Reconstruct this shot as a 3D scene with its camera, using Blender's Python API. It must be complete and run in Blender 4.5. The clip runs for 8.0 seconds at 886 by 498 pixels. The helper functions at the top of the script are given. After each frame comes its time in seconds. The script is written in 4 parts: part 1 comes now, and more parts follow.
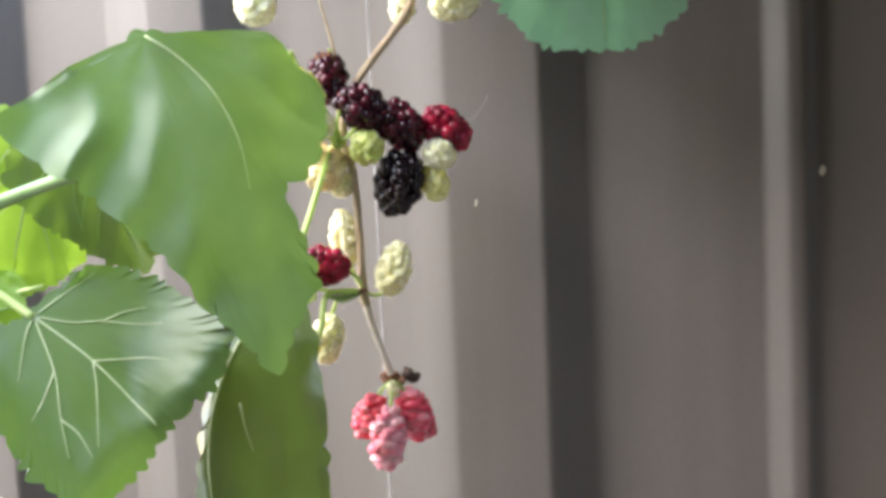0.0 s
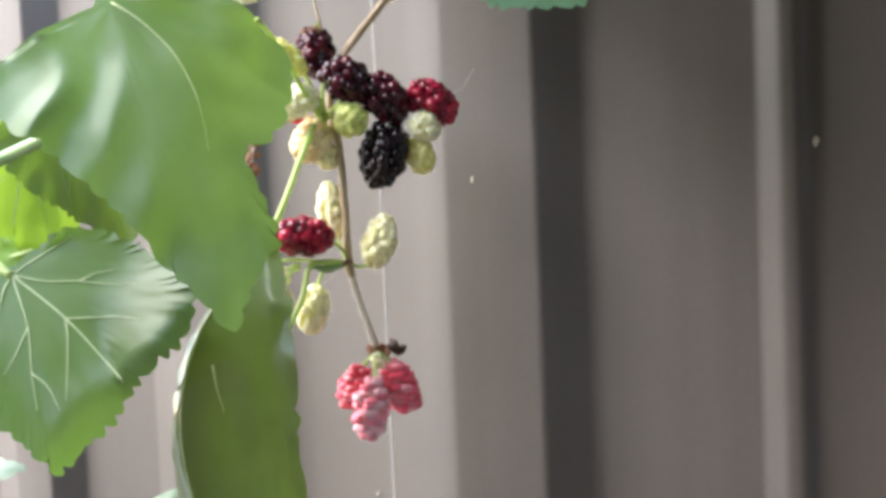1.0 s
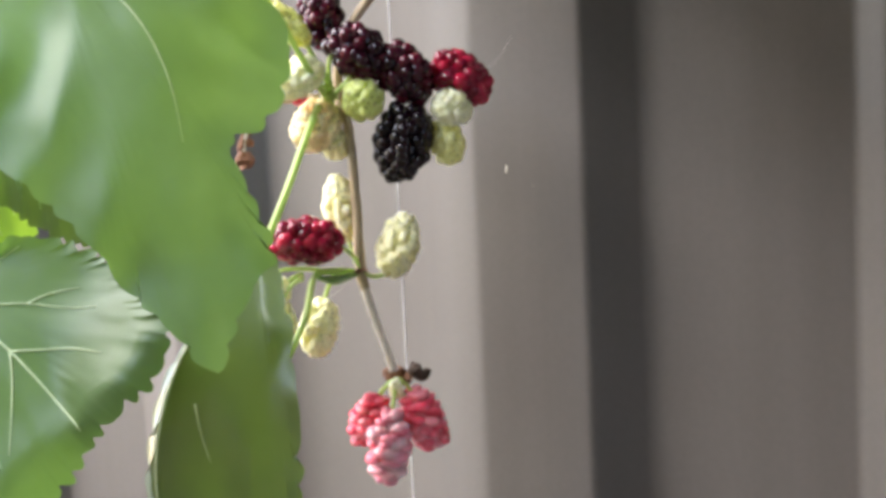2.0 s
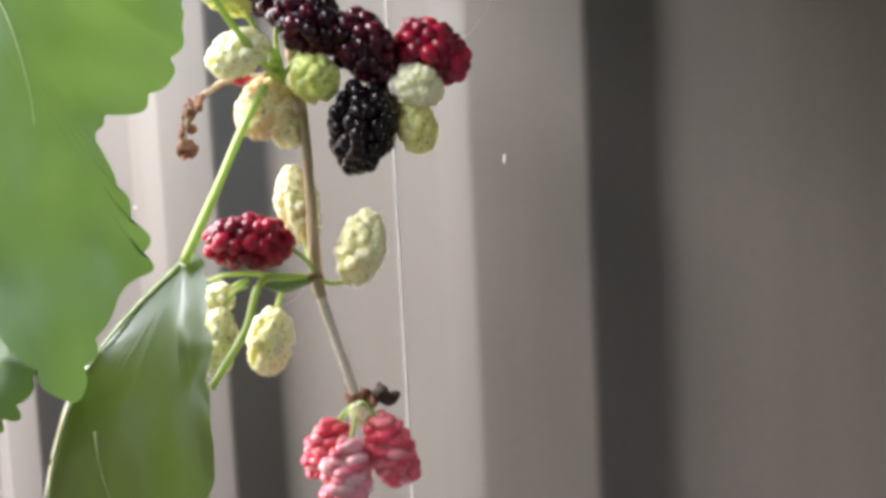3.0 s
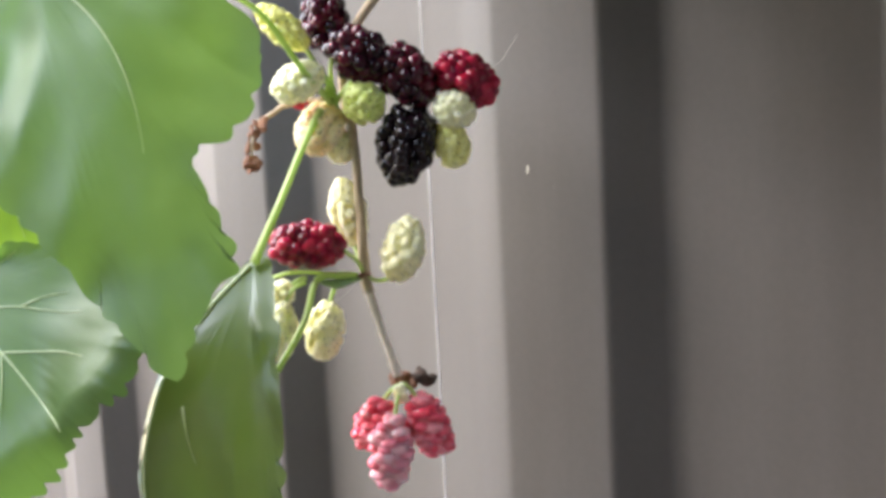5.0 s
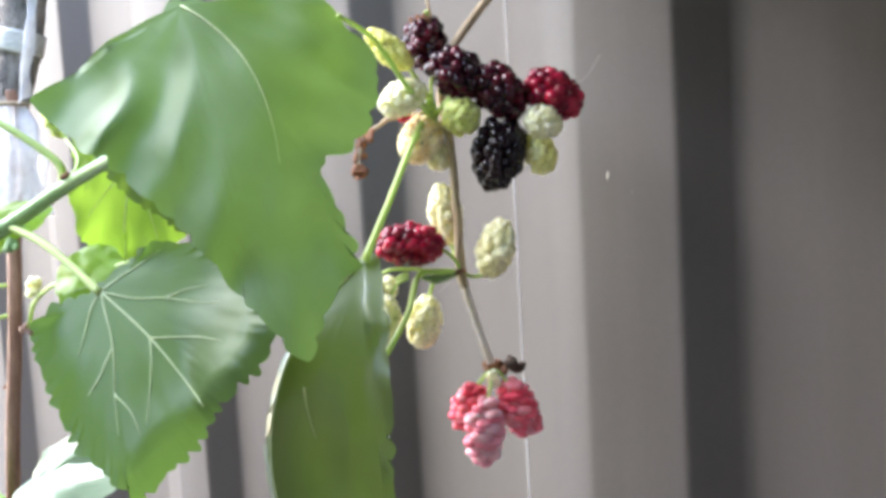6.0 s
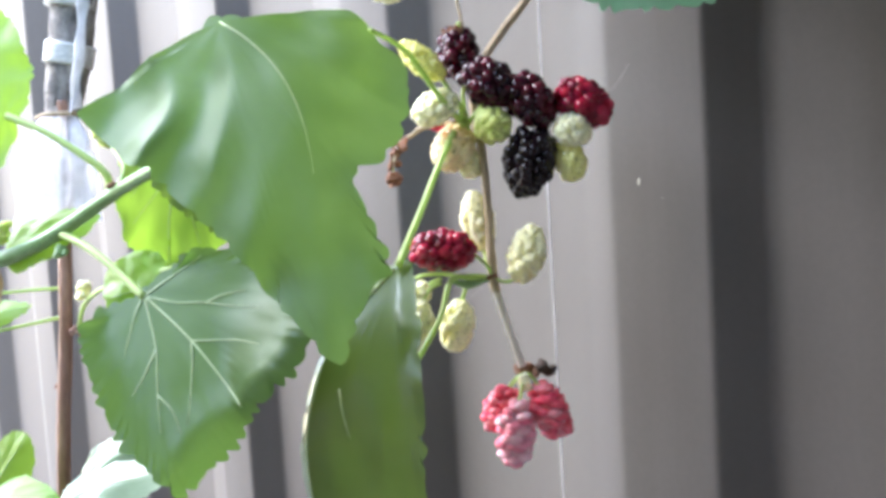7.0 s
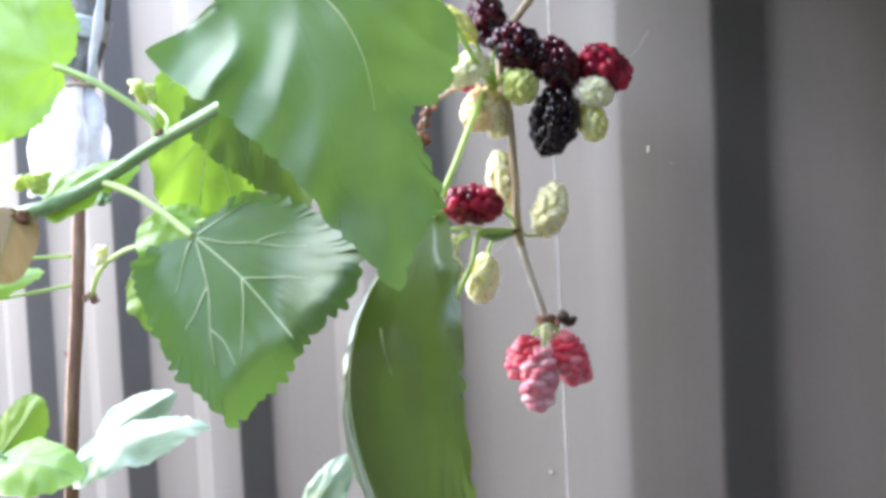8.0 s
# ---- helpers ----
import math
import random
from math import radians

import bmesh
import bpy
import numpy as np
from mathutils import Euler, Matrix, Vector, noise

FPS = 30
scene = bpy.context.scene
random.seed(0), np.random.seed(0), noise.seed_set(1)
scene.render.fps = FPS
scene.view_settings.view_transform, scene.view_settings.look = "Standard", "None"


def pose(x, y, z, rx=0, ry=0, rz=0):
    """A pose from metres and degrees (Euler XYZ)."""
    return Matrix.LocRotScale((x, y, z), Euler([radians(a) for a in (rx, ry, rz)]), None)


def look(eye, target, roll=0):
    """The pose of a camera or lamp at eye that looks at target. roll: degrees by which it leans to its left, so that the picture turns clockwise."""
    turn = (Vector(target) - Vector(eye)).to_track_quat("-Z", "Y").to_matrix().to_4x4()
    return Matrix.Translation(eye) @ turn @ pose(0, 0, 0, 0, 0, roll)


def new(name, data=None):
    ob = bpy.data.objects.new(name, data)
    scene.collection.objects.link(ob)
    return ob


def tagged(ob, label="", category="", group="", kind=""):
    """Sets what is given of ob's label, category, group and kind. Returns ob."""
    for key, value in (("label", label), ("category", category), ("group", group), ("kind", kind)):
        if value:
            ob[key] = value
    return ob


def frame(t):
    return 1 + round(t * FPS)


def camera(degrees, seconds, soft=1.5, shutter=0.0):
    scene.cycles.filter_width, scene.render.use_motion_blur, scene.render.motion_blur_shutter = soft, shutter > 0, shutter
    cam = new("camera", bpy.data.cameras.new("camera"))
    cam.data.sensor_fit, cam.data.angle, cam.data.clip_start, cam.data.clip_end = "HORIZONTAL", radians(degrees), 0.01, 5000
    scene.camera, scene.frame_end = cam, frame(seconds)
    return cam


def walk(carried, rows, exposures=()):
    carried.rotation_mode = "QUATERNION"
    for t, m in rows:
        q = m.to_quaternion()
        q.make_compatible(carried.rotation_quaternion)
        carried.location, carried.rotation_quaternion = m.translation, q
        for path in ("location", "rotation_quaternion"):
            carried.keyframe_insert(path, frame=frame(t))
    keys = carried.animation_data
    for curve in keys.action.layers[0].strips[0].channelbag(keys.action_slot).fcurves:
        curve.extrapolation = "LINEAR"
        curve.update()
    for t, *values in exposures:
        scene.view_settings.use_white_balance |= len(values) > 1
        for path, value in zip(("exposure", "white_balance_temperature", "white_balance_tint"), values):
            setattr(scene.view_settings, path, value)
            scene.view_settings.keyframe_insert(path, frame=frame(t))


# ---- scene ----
cam = camera(47.00, 8.0, soft=3.8)
# seconds, x, y, z, yaw, pitch, roll
ROWS = [
    (0, 0.0821, 0.0029, 1.2169, -0.90, -4.51, 2.41),
    (0.5, 0.1066, 0.0022, 1.2000, 2.12, -3.27, 2.47),
    (1, 0.1195, 0.0018, 1.2006, 4.28, -3.50, 2.42),
    (1.2, 0.1209, 0.0020, 1.2005, 4.68, -3.56, 2.37),
    (2.3, 0.1066, 0.0911, 1.2084, 5.19, -5.27, 2.89),
    (2.5, 0.1133, 0.1035, 1.2058, 7.27, -4.95, 2.96),
    (3, 0.1444, 0.1131, 1.2032, 11.91, -4.94, 2.86),
    (3.5, 0.1522, 0.1145, 1.2026, 14.15, -5.20, 2.92),
    (4, 0.1525, 0.1156, 1.1967, 15.07, -4.45, 3.02),
    (4.2, 0.1544, 0.1163, 1.1956, 15.83, -4.42, 2.90),
    (5.3, 0.1443, 0.0554, 1.2143, 12.34, -5.82, 2.93),
    (5.5, 0.1417, 0.0476, 1.2095, 12.86, -5.00, 3.06),
    (6, 0.1472, 0.0417, 1.2133, 16.35, -5.26, 3.24),
    (6.5, 0.1560, 0.0397, 1.2137, 18.14, -5.03, 3.37),
    (7, 0.1545, 0.0358, 1.2153, 19.03, -5.05, 3.48),
    (7.5, 0.1525, 0.0359, 1.2053, 18.71, -4.26, 3.17),
    (8, 0.1261, 0.0069, 1.1888, 15.06, -2.98, 2.66),
]
walk(cam, [(t, pose(x, y, z, 90 + pitch, roll, yaw)) for t, x, y, z, yaw, pitch, roll in ROWS],
     [(0, 1.01, 7100, 14), (2.4, 0.97, 7150, 14), (3.5, 0.97, 7250, 15), (6.5, 1.01, 6500, 13), (8, 1.02, 6250, 13)])

# ---- light ----
SUN = Vector((-0.72, -0.14, 0.62)).normalized()
world = bpy.data.worlds.new("sky_world")
scene.world = world
world.use_nodes = True
wt = world.node_tree
sky = wt.nodes.new("ShaderNodeTexSky")
sky.sky_type = "NISHITA"
sky.sun_disc = False
sky.sun_elevation = math.asin(SUN.z)
sky.dust_density, sky.ozone_density = 1.2, 1.0
sky.sun_rotation = math.atan2(SUN.x, SUN.y)
wt.nodes["Background"].inputs["Strength"].default_value = 0.85
wt.links.new(sky.outputs[0], wt.nodes["Background"].inputs["Color"])
sun = new("sun", bpy.data.lights.new("sun", "SUN"))
sun.data.energy, sun.data.angle, sun.data.color = 4.8, radians(60), (0.80, 0.91, 1.0)
sun.matrix_world = look(SUN * 20, (0, 0, 0))


# ---- materials ----
def mat(name):
    m = bpy.data.materials.new(name)
    m.use_nodes = True
    nt = m.node_tree
    return m, nt, nt.nodes["Principled BSDF"]


def ramp(nt, fac, stops):
    r = nt.nodes.new("ShaderNodeValToRGB")
    r.color_ramp.elements[0].position, r.color_ramp.elements[0].color = stops[0][0], (*stops[0][1], 1)
    r.color_ramp.elements[1].position, r.color_ramp.elements[1].color = stops[-1][0], (*stops[-1][1], 1)
    for p, c in stops[1:-1]:
        e = r.color_ramp.elements.new(p)
        e.color = (*c, 1)
    nt.links.new(fac, r.inputs[0])
    return r.outputs[0]


def coords(nt, scale=(1, 1, 1)):
    tc = nt.nodes.new("ShaderNodeTexCoord")
    mp = nt.nodes.new("ShaderNodeMapping")
    mp.inputs["Scale"].default_value = scale
    nt.links.new(tc.outputs["Object"], mp.inputs[0])
    return mp.outputs[0]


def noise_tex(nt, vec, scale, detail=4.0, rough=0.55):
    n = nt.nodes.new("ShaderNodeTexNoise")
    n.inputs["Scale"].default_value, n.inputs["Detail"].default_value, n.inputs["Roughness"].default_value = scale, detail, rough
    nt.links.new(vec, n.inputs["Vector"])
    return n.outputs["Fac"]


def bump(nt, height, strength, dist, target):
    b = nt.nodes.new("ShaderNodeBump")
    b.inputs["Strength"].default_value, b.inputs["Distance"].default_value = strength, dist
    nt.links.new(height, b.inputs["Height"])
    nt.links.new(b.outputs[0], target.inputs["Normal"])
    return b


def mix(nt, a, b, fac, kind="MIX"):
    m = nt.nodes.new("ShaderNodeMix")
    m.data_type, m.blend_type = "RGBA", kind
    for sock, v in ((m.inputs[0], fac), (m.inputs[6], a), (m.inputs[7], b)):
        if isinstance(v, bpy.types.NodeSocket):
            nt.links.new(v, sock)
        else:
            sock.default_value = v if isinstance(v, float) else (*v, 1)
    return m.outputs[2]


def plain(name, dark, light, scale, rough=0.6, relief=0.3, dist=0.0005, stretch=(1, 1, 1), metal=0.0, spec=0.5, fine=6.0):
    """A surface with stains at one scale and grain at a finer one."""
    m, nt, p = mat(name)
    v = coords(nt, stretch)
    big, small = noise_tex(nt, v, scale), noise_tex(nt, v, scale * fine, 3)
    c = ramp(nt, big, [(0.3, dark), (0.7, light)])
    c = mix(nt, c, ramp(nt, small, [(0.35, (0.72, 0.72, 0.72)), (0.65, (1.1, 1.1, 1.1))]), 0.6, "MULTIPLY")
    nt.links.new(c, p.inputs["Base Color"])
    p.inputs["Roughness"].default_value, p.inputs["Metallic"].default_value = rough, metal
    p.inputs["Specular IOR Level"].default_value = spec
    bump(nt, small, relief, dist, p)
    return m


def leaf_mat(name, dark, light, shine, gloss=0.38, thin=0.35, spec=0.5, coat=0.25, coat_rough=0.45):
    """Leaf: mottled blade, quilted relief, light through it."""
    m, nt, p = mat(name)
    v = coords(nt)
    big, mid, small = noise_tex(nt, v, 38, 3), noise_tex(nt, v, 110, 2), noise_tex(nt, v, 500, 2)
    c = ramp(nt, big, [(0.3, dark), (0.72, light)])
    c = mix(nt, c, ramp(nt, mid, [(0.35, (0.92, 0.94, 0.9)), (0.65, (1.04, 1.03, 1.05))]), 0.7, "MULTIPLY")
    nt.links.new(c, p.inputs["Base Color"])
    p.inputs["Specular IOR Level"].default_value = spec
    p.inputs["Coat Weight"].default_value, p.inputs["Coat Roughness"].default_value = coat, coat_rough
    nt.links.new(ramp(nt, small, [(0.3, (gloss - 0.02,) * 3), (0.7, (gloss + 0.03,) * 3)]), p.inputs["Roughness"])
    b = bump(nt, mid, 0.06, 0.0006, p)
    tr = nt.nodes.new("ShaderNodeBsdfTranslucent")
    nt.links.new(mix(nt, shine, ramp(nt, big, [(0.3, (0.8, 0.85, 0.7)), (0.7, (1.1, 1.08, 1.1))]), 0.8, "MULTIPLY"), tr.inputs["Color"])
    nt.links.new(b.outputs[0], tr.inputs["Normal"])
    ms = nt.nodes.new("ShaderNodeMixShader")
    ms.inputs[0].default_value = thin
    nt.links.new(p.outputs[0], ms.inputs[1])
    nt.links.new(tr.outputs[0], ms.inputs[2])
    nt.links.new(ms.outputs[0], nt.nodes["Material Output"].inputs["Surface"])
    return m


def berry_mat(name, stops, rough=0.18, flesh=0.15, radius=(0.004, 0.001, 0.0008), specks=False):
    """Fruit: every drupelet a little different, wet skin."""
    m, nt, p = mat(name)
    oi = nt.nodes.new("ShaderNodeObjectInfo")
    v = coords(nt)
    gp = nt.nodes.new("ShaderNodeNewGeometry")
    n = noise_tex(nt, gp.outputs["Position"], 160, 3)
    a = nt.nodes.new("ShaderNodeMath")
    a.operation = "MULTIPLY_ADD"
    a.inputs[1].default_value, a.inputs[2].default_value = 0.55, 0.0
    nt.links.new(oi.outputs["Random"], a.inputs[0])
    s = nt.nodes.new("ShaderNodeMath")
    s.operation = "MULTIPLY_ADD"
    s.inputs[1].default_value = 0.75
    nt.links.new(n, s.inputs[0])
    nt.links.new(a.outputs[0], s.inputs[2])
    c = ramp(nt, s.outputs[0], stops)
    if specks:
        c = mix(nt, c, (0.16, 0.12, 0.05), ramp(nt, noise_tex(nt, gp.outputs["Position"], 1150, 1), [(0.645, (0, 0, 0)), (0.69, (0.8, 0.8, 0.8))]))
    nt.links.new(c, p.inputs["Base Color"])
    p.inputs["Roughness"].default_value = rough
    p.inputs["Subsurface Weight"].default_value = flesh
    p.inputs["Subsurface Radius"].default_value = radius
    p.inputs["Subsurface Scale"].default_value = 1.0
    p.inputs["Specular IOR Level"].default_value = 0.25 if specks else 0.4
    bump(nt, noise_tex(nt, gp.outputs["Position"], 1500, 2), 0.15, 0.0002, p)
    return m


def fence_mat():
    """Painted steel: even grey-brown paint, faint vertical streaks, dust and a soft sheen."""
    m, nt, p = mat("painted_steel")
    v = coords(nt)
    streak = noise_tex(nt, coords(nt, (60, 60, 1.2)), 1.0, 4)
    cloud, grain = noise_tex(nt, v, 7, 4), noise_tex(nt, v, 420, 2)
    c = ramp(nt, cloud, [(0.3, (0.0745, 0.0645, 0.0565)), (0.7, (0.090, 0.0785, 0.0695))])
    c = mix(nt, c, ramp(nt, streak, [(0.35, (0.90, 0.89, 0.87)), (0.7, (1.04, 1.04, 1.05))]), 0.7, "MULTIPLY")
    c = mix(nt, c, ramp(nt, grain, [(0.4, (0.97, 0.97, 0.97)), (0.6, (1.02, 1.02, 1.02))]), 0.8, "MULTIPLY")
    nt.links.new(c, p.inputs["Base Color"])
    nt.links.new(ramp(nt, cloud, [(0.3, (0.55,) * 3), (0.7, (0.62,) * 3)]), p.inputs["Roughness"])
    p.inputs["Specular IOR Level"].default_value = 0.5
    bump(nt, grain, 0.06, 0.0003, p)
    return m


STEEL = fence_mat()
LEAF = leaf_mat("leaf_upper", (0.103, 0.194, 0.058), (0.137, 0.244, 0.088), (0.25, 0.425, 0.075), 0.50, 0.34, 0.6, 0.35, 0.48)
# darker, glossier copy of the upper leaf, shade put into its colour
LEAF_SHADE = leaf_mat("leaf_shaded", (0.060, 0.098, 0.030), (0.084, 0.130, 0.045), (0.27, 0.42, 0.06), 0.32, 0.34, 0.7, 0.9, 0.24)
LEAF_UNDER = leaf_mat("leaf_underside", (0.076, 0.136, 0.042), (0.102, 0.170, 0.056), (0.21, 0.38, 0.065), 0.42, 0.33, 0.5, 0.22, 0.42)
LEAF_YOUNG = leaf_mat("leaf_young", (0.17, 0.34, 0.035), (0.24, 0.43, 0.055), (0.46, 0.72, 0.07), 0.42, 0.48)
# whitish base colour paints the sky's sheen onto the low leaves
LEAF_SHEEN = leaf_mat("leaf_sheen", (0.22, 0.32, 0.2), (0.34, 0.45, 0.32), (0.35, 0.55, 0.2), 0.3, 0.3, 0.7)
LEAF_MINT = leaf_mat("leaf_blue_green", (0.20, 0.42, 0.27), (0.27, 0.50, 0.35), (0.30, 0.60, 0.34), 0.45, 0.36, 0.5, 0.3)
VEIN = plain("vein", (0.58, 0.68, 0.36), (0.70, 0.78, 0.46), 300, 0.5, 0.1, 0.0001)
VEIN_GREEN = leaf_mat("vein_green", (0.26, 0.42, 0.17), (0.33, 0.50, 0.22), (0.42, 0.62, 0.24), 0.45, 0.36)
GREEN_STEM = plain("green_stem", (0.21, 0.36, 0.12), (0.30, 0.45, 0.18), 160, 0.42, 0.3, 0.0003)
PETIOLE = leaf_mat("petiole", (0.55, 0.68, 0.22), (0.66, 0.77, 0.32), (0.62, 0.80, 0.24), 0.40, 0.35)
TWIG = plain("grey_twig", (0.36, 0.265, 0.16), (0.52, 0.40, 0.26), 220, 0.7, 0.6, 0.0004, (1, 1, 0.35))
STRAW = plain("straw_stem", (0.80, 0.69, 0.60), (0.90, 0.81, 0.72), 260, 0.6, 0.4, 0.0003, (1, 1, 0.35))
CANE = plain("brown_cane", (0.28, 0.14, 0.09), (0.44, 0.25, 0.18), 130, 0.45, 0.4, 0.0004, (1, 1, 0.3))
DRY = plain("dried_flower", (0.13, 0.045, 0.022), (0.36, 0.16, 0.08), 500, 0.7, 0.8, 0.0005)
DRY_DARK = plain("dried_dark", (0.03, 0.018, 0.012), (0.10, 0.05, 0.03), 600, 0.7, 0.8, 0.0005)
BLACKB = berry_mat("berry_black", [(0.2, (0.004, 0.002, 0.004)), (0.9, (0.012, 0.004, 0.007))], 0.06, 0.0)
DARKB = berry_mat("berry_dark_red", [(0.25, (0.010, 0.002, 0.005)), (0.6, (0.032, 0.003, 0.010)), (0.95, (0.10, 0.006, 0.018))], 0.06, 0.1)
REDB = berry_mat("berry_red", [(0.25, (0.10, 0.004, 0.016)), (0.6, (0.27, 0.008, 0.032)), (0.95, (0.48, 0.02, 0.06))], 0.06, 0.4)
PINKB = berry_mat("berry_pink", [(0.2, (0.72, 0.03, 0.08)), (0.5, (0.90, 0.11, 0.17)), (0.95, (0.95, 0.32, 0.37))], 0.12, 0.6, (0.003, 0.0015, 0.0015))
PALEPINKB = berry_mat("berry_bleached", [(0.2, (0.78, 0.06, 0.13)), (0.45, (0.91, 0.25, 0.33)), (0.9, (0.96, 0.52, 0.57))], 0.16, 0.6, (0.003, 0.0016, 0.0016))
WHITEB = berry_mat("berry_white", [(0.2, (0.93, 0.84, 0.48)), (0.6, (0.96, 0.89, 0.57)), (0.95, (0.97, 0.93, 0.68))], 0.30, 0.8, (0.0030, 0.0030, 0.0026), specks=True)
YELLOWB = berry_mat("berry_yellow", [(0.2, (0.78, 0.76, 0.22)), (0.6, (0.85, 0.82, 0.30)), (0.95, (0.90, 0.87, 0.42))], 0.30, 0.8, (0.0030, 0.0030, 0.0026), specks=True)
GREENB = berry_mat("berry_green", [(0.2, (0.46, 0.58, 0.06)), (0.6, (0.58, 0.70, 0.12)), (0.95, (0.76, 0.82, 0.32))], 0.30, 0.8, (0.0030, 0.0030, 0.0026), specks=True)
PALEGREENB = berry_mat("berry_pale_green", [(0.2, (0.86, 0.84, 0.47)), (0.6, (0.92, 0.89, 0.56)), (0.95, (0.96, 0.93, 0.67))], 0.30, 0.8, (0.0030, 0.0030, 0.0026), specks=True)
PEACHB = berry_mat("berry_peach", [(0.2, (0.88, 0.78, 0.42)), (0.6, (0.92, 0.83, 0.50)), (0.95, (0.93, 0.68, 0.42))], 0.30, 0.8, (0.0030, 0.0030, 0.0026), specks=True)
STYLE = plain("dark_style", (0.05, 0.04, 0.02), (0.14, 0.11, 0.05), 800, 0.7)
CHIP = plain("chip", (0.55, 0.5, 0.42), (0.75, 0.7, 0.6), 400, 0.7)
BARK = plain("grey_bark", (0.12, 0.105, 0.095), (0.44, 0.39, 0.34), 150, 0.8, 0.8, 0.0015, (1, 1, 0.6))
TAPE = plain("white_tape", (0.56, 0.54, 0.48), (0.72, 0.70, 0.64), 60, 0.45, 0.3, 0.0003, (1, 1, 4))
STRING = plain("string", (0.40, 0.29, 0.18), (0.6, 0.48, 0.33), 500, 0.8)
DRY_LEAF = leaf_mat("leaf_withered", (0.30, 0.19, 0.09), (0.45, 0.31, 0.17), (0.4, 0.28, 0.12), 0.6, 0.3)
SOIL = plain("paving", (0.25, 0.25, 0.255), (0.34, 0.34, 0.345), 9, 0.95, 0.8, 0.01)
# dark skin of the added slab that blocks the sky
SHADE = plain("shade_slab", (0.03, 0.03, 0.025), (0.05, 0.048, 0.04), 4, 0.8, 0.3, 0.002)
# warm colour of the added walls, chosen for the light they bounce
BOUNCE = plain("bounce_surface", (0.49, 0.335, 0.185), (0.59, 0.42, 0.245), 3, 0.85, 0.4, 0.002, fine=20)


def film_mat():
    """Thin milky film: part clear, part white, light shining through."""
    m, nt, p = mat("milky_film")
    v = coords(nt)
    p.inputs["Base Color"].default_value = (0.93, 0.93, 0.95, 1)
    p.inputs["Roughness"].default_value = 0.25
    tl = nt.nodes.new("ShaderNodeBsdfTranslucent")
    tl.inputs["Color"].default_value = (0.95, 0.95, 0.97, 1)
    white = nt.nodes.new("ShaderNodeMixShader")
    white.inputs[0].default_value = 0.5
    nt.links.new(p.outputs[0], white.inputs[1])
    nt.links.new(tl.outputs[0], white.inputs[2])
    t = nt.nodes.new("ShaderNodeBsdfTransparent")
    ms = nt.nodes.new("ShaderNodeMixShader")
    nt.links.new(ramp(nt, noise_tex(nt, v, 90, 4), [(0.3, (0.55,) * 3), (0.62, (0.95,) * 3)]), ms.inputs[0])
    nt.links.new(t.outputs[0], ms.inputs[1])
    nt.links.new(white.outputs[0], ms.inputs[2])
    nt.links.new(ms.outputs[0], nt.nodes["Material Output"].inputs["Surface"])
    bump(nt, noise_tex(nt, v, 220, 4), 0.5, 0.0015, p)
    return m


FILM = film_mat()


# ---- builders ----
def part(name, bm, material, parent=None, label="", smooth=True):
    me = bpy.data.meshes.new(name)
    if smooth:
        for f in bm.faces:
            f.smooth = True
    bm.to_mesh(me)
    bm.free()
    me.materials.append(material)
    ob = new(name, me)
    if parent is not None:
        ob.parent = parent
    if label:
        ob["label"] = label
    return ob


def empty(name, at=(0, 0, 0)):
    ob = new(name)
    ob.location = at
    ob.empty_display_size = 0.02
    bpy.context.view_layer.update()
    return ob


def under(child, parent):
    """Hang a mesh built in world places under a thing."""
    child.parent = parent
    child.matrix_parent_inverse = parent.matrix_world.inverted()
    return child


def spline(points, n):
    """Catmull-Rom through the points, n steps a span."""
    p = [Vector(q) for q in points]
    p = [p[0] * 2 - p[1]] + p + [p[-1] * 2 - p[-2]]
    out = []
    for i in range(1, len(p) - 2):
        for k in range(n):
            t = k / n
            out.append(0.5 * (2 * p[i] + (p[i + 1] - p[i - 1]) * t + (2 * p[i - 1] - 5 * p[i] + 4 * p[i + 1] - p[i + 2]) * t * t
                              + (3 * p[i] - p[i - 1] - 3 * p[i + 1] + p[i + 2]) * t * t * t))
    out.append(p[-2])
    return out


def tube(bm, points, radii, sides=10, n=6, rough=0.0, cap=True):
    """A tapering tube along a smooth line; rough: knobs, as a share of the radius."""
    line = spline(points, n)
    m = len(line)
    rings, up = [], Vector((0.31, 0.52, 0.8))
    for i, c in enumerate(line):
        d = (line[min(i + 1, m - 1)] - line[max(i - 1, 0)]).normalized()
        a = d.cross(up).normalized()
        b = d.cross(a)
        f = i / (m - 1) * (len(radii) - 1)
        k = min(int(f), len(radii) - 2)
        r = radii[k] + (radii[k + 1] - radii[k]) * (f - k)
        ring = []
        for j in range(sides):
            w = 2 * math.pi * j / sides
            q = r * (1 + rough * noise.noise(c * 500 + Vector((j * 1.7, 0, 0))))
            ring.append(bm.verts.new(c + (a * math.cos(w) + b * math.sin(w)) * q))
        rings.append(ring)
    for r0, r1 in zip(rings, rings[1:]):
        for j in range(sides):
            bm.faces.new((r0[j], r0[(j + 1) % sides], r1[(j + 1) % sides], r1[j]))
    if cap:
        bm.faces.new(rings[0][::-1])
        bm.faces.new(rings[-1])
    return bm


def tube_part(name, points, radii, material, parent, label="", sides=10, n=6, rough=0.0):
    ob = part(name, tube(bmesh.new(), points, radii, sides, n, rough), material, None, label)
    return under(ob, parent)


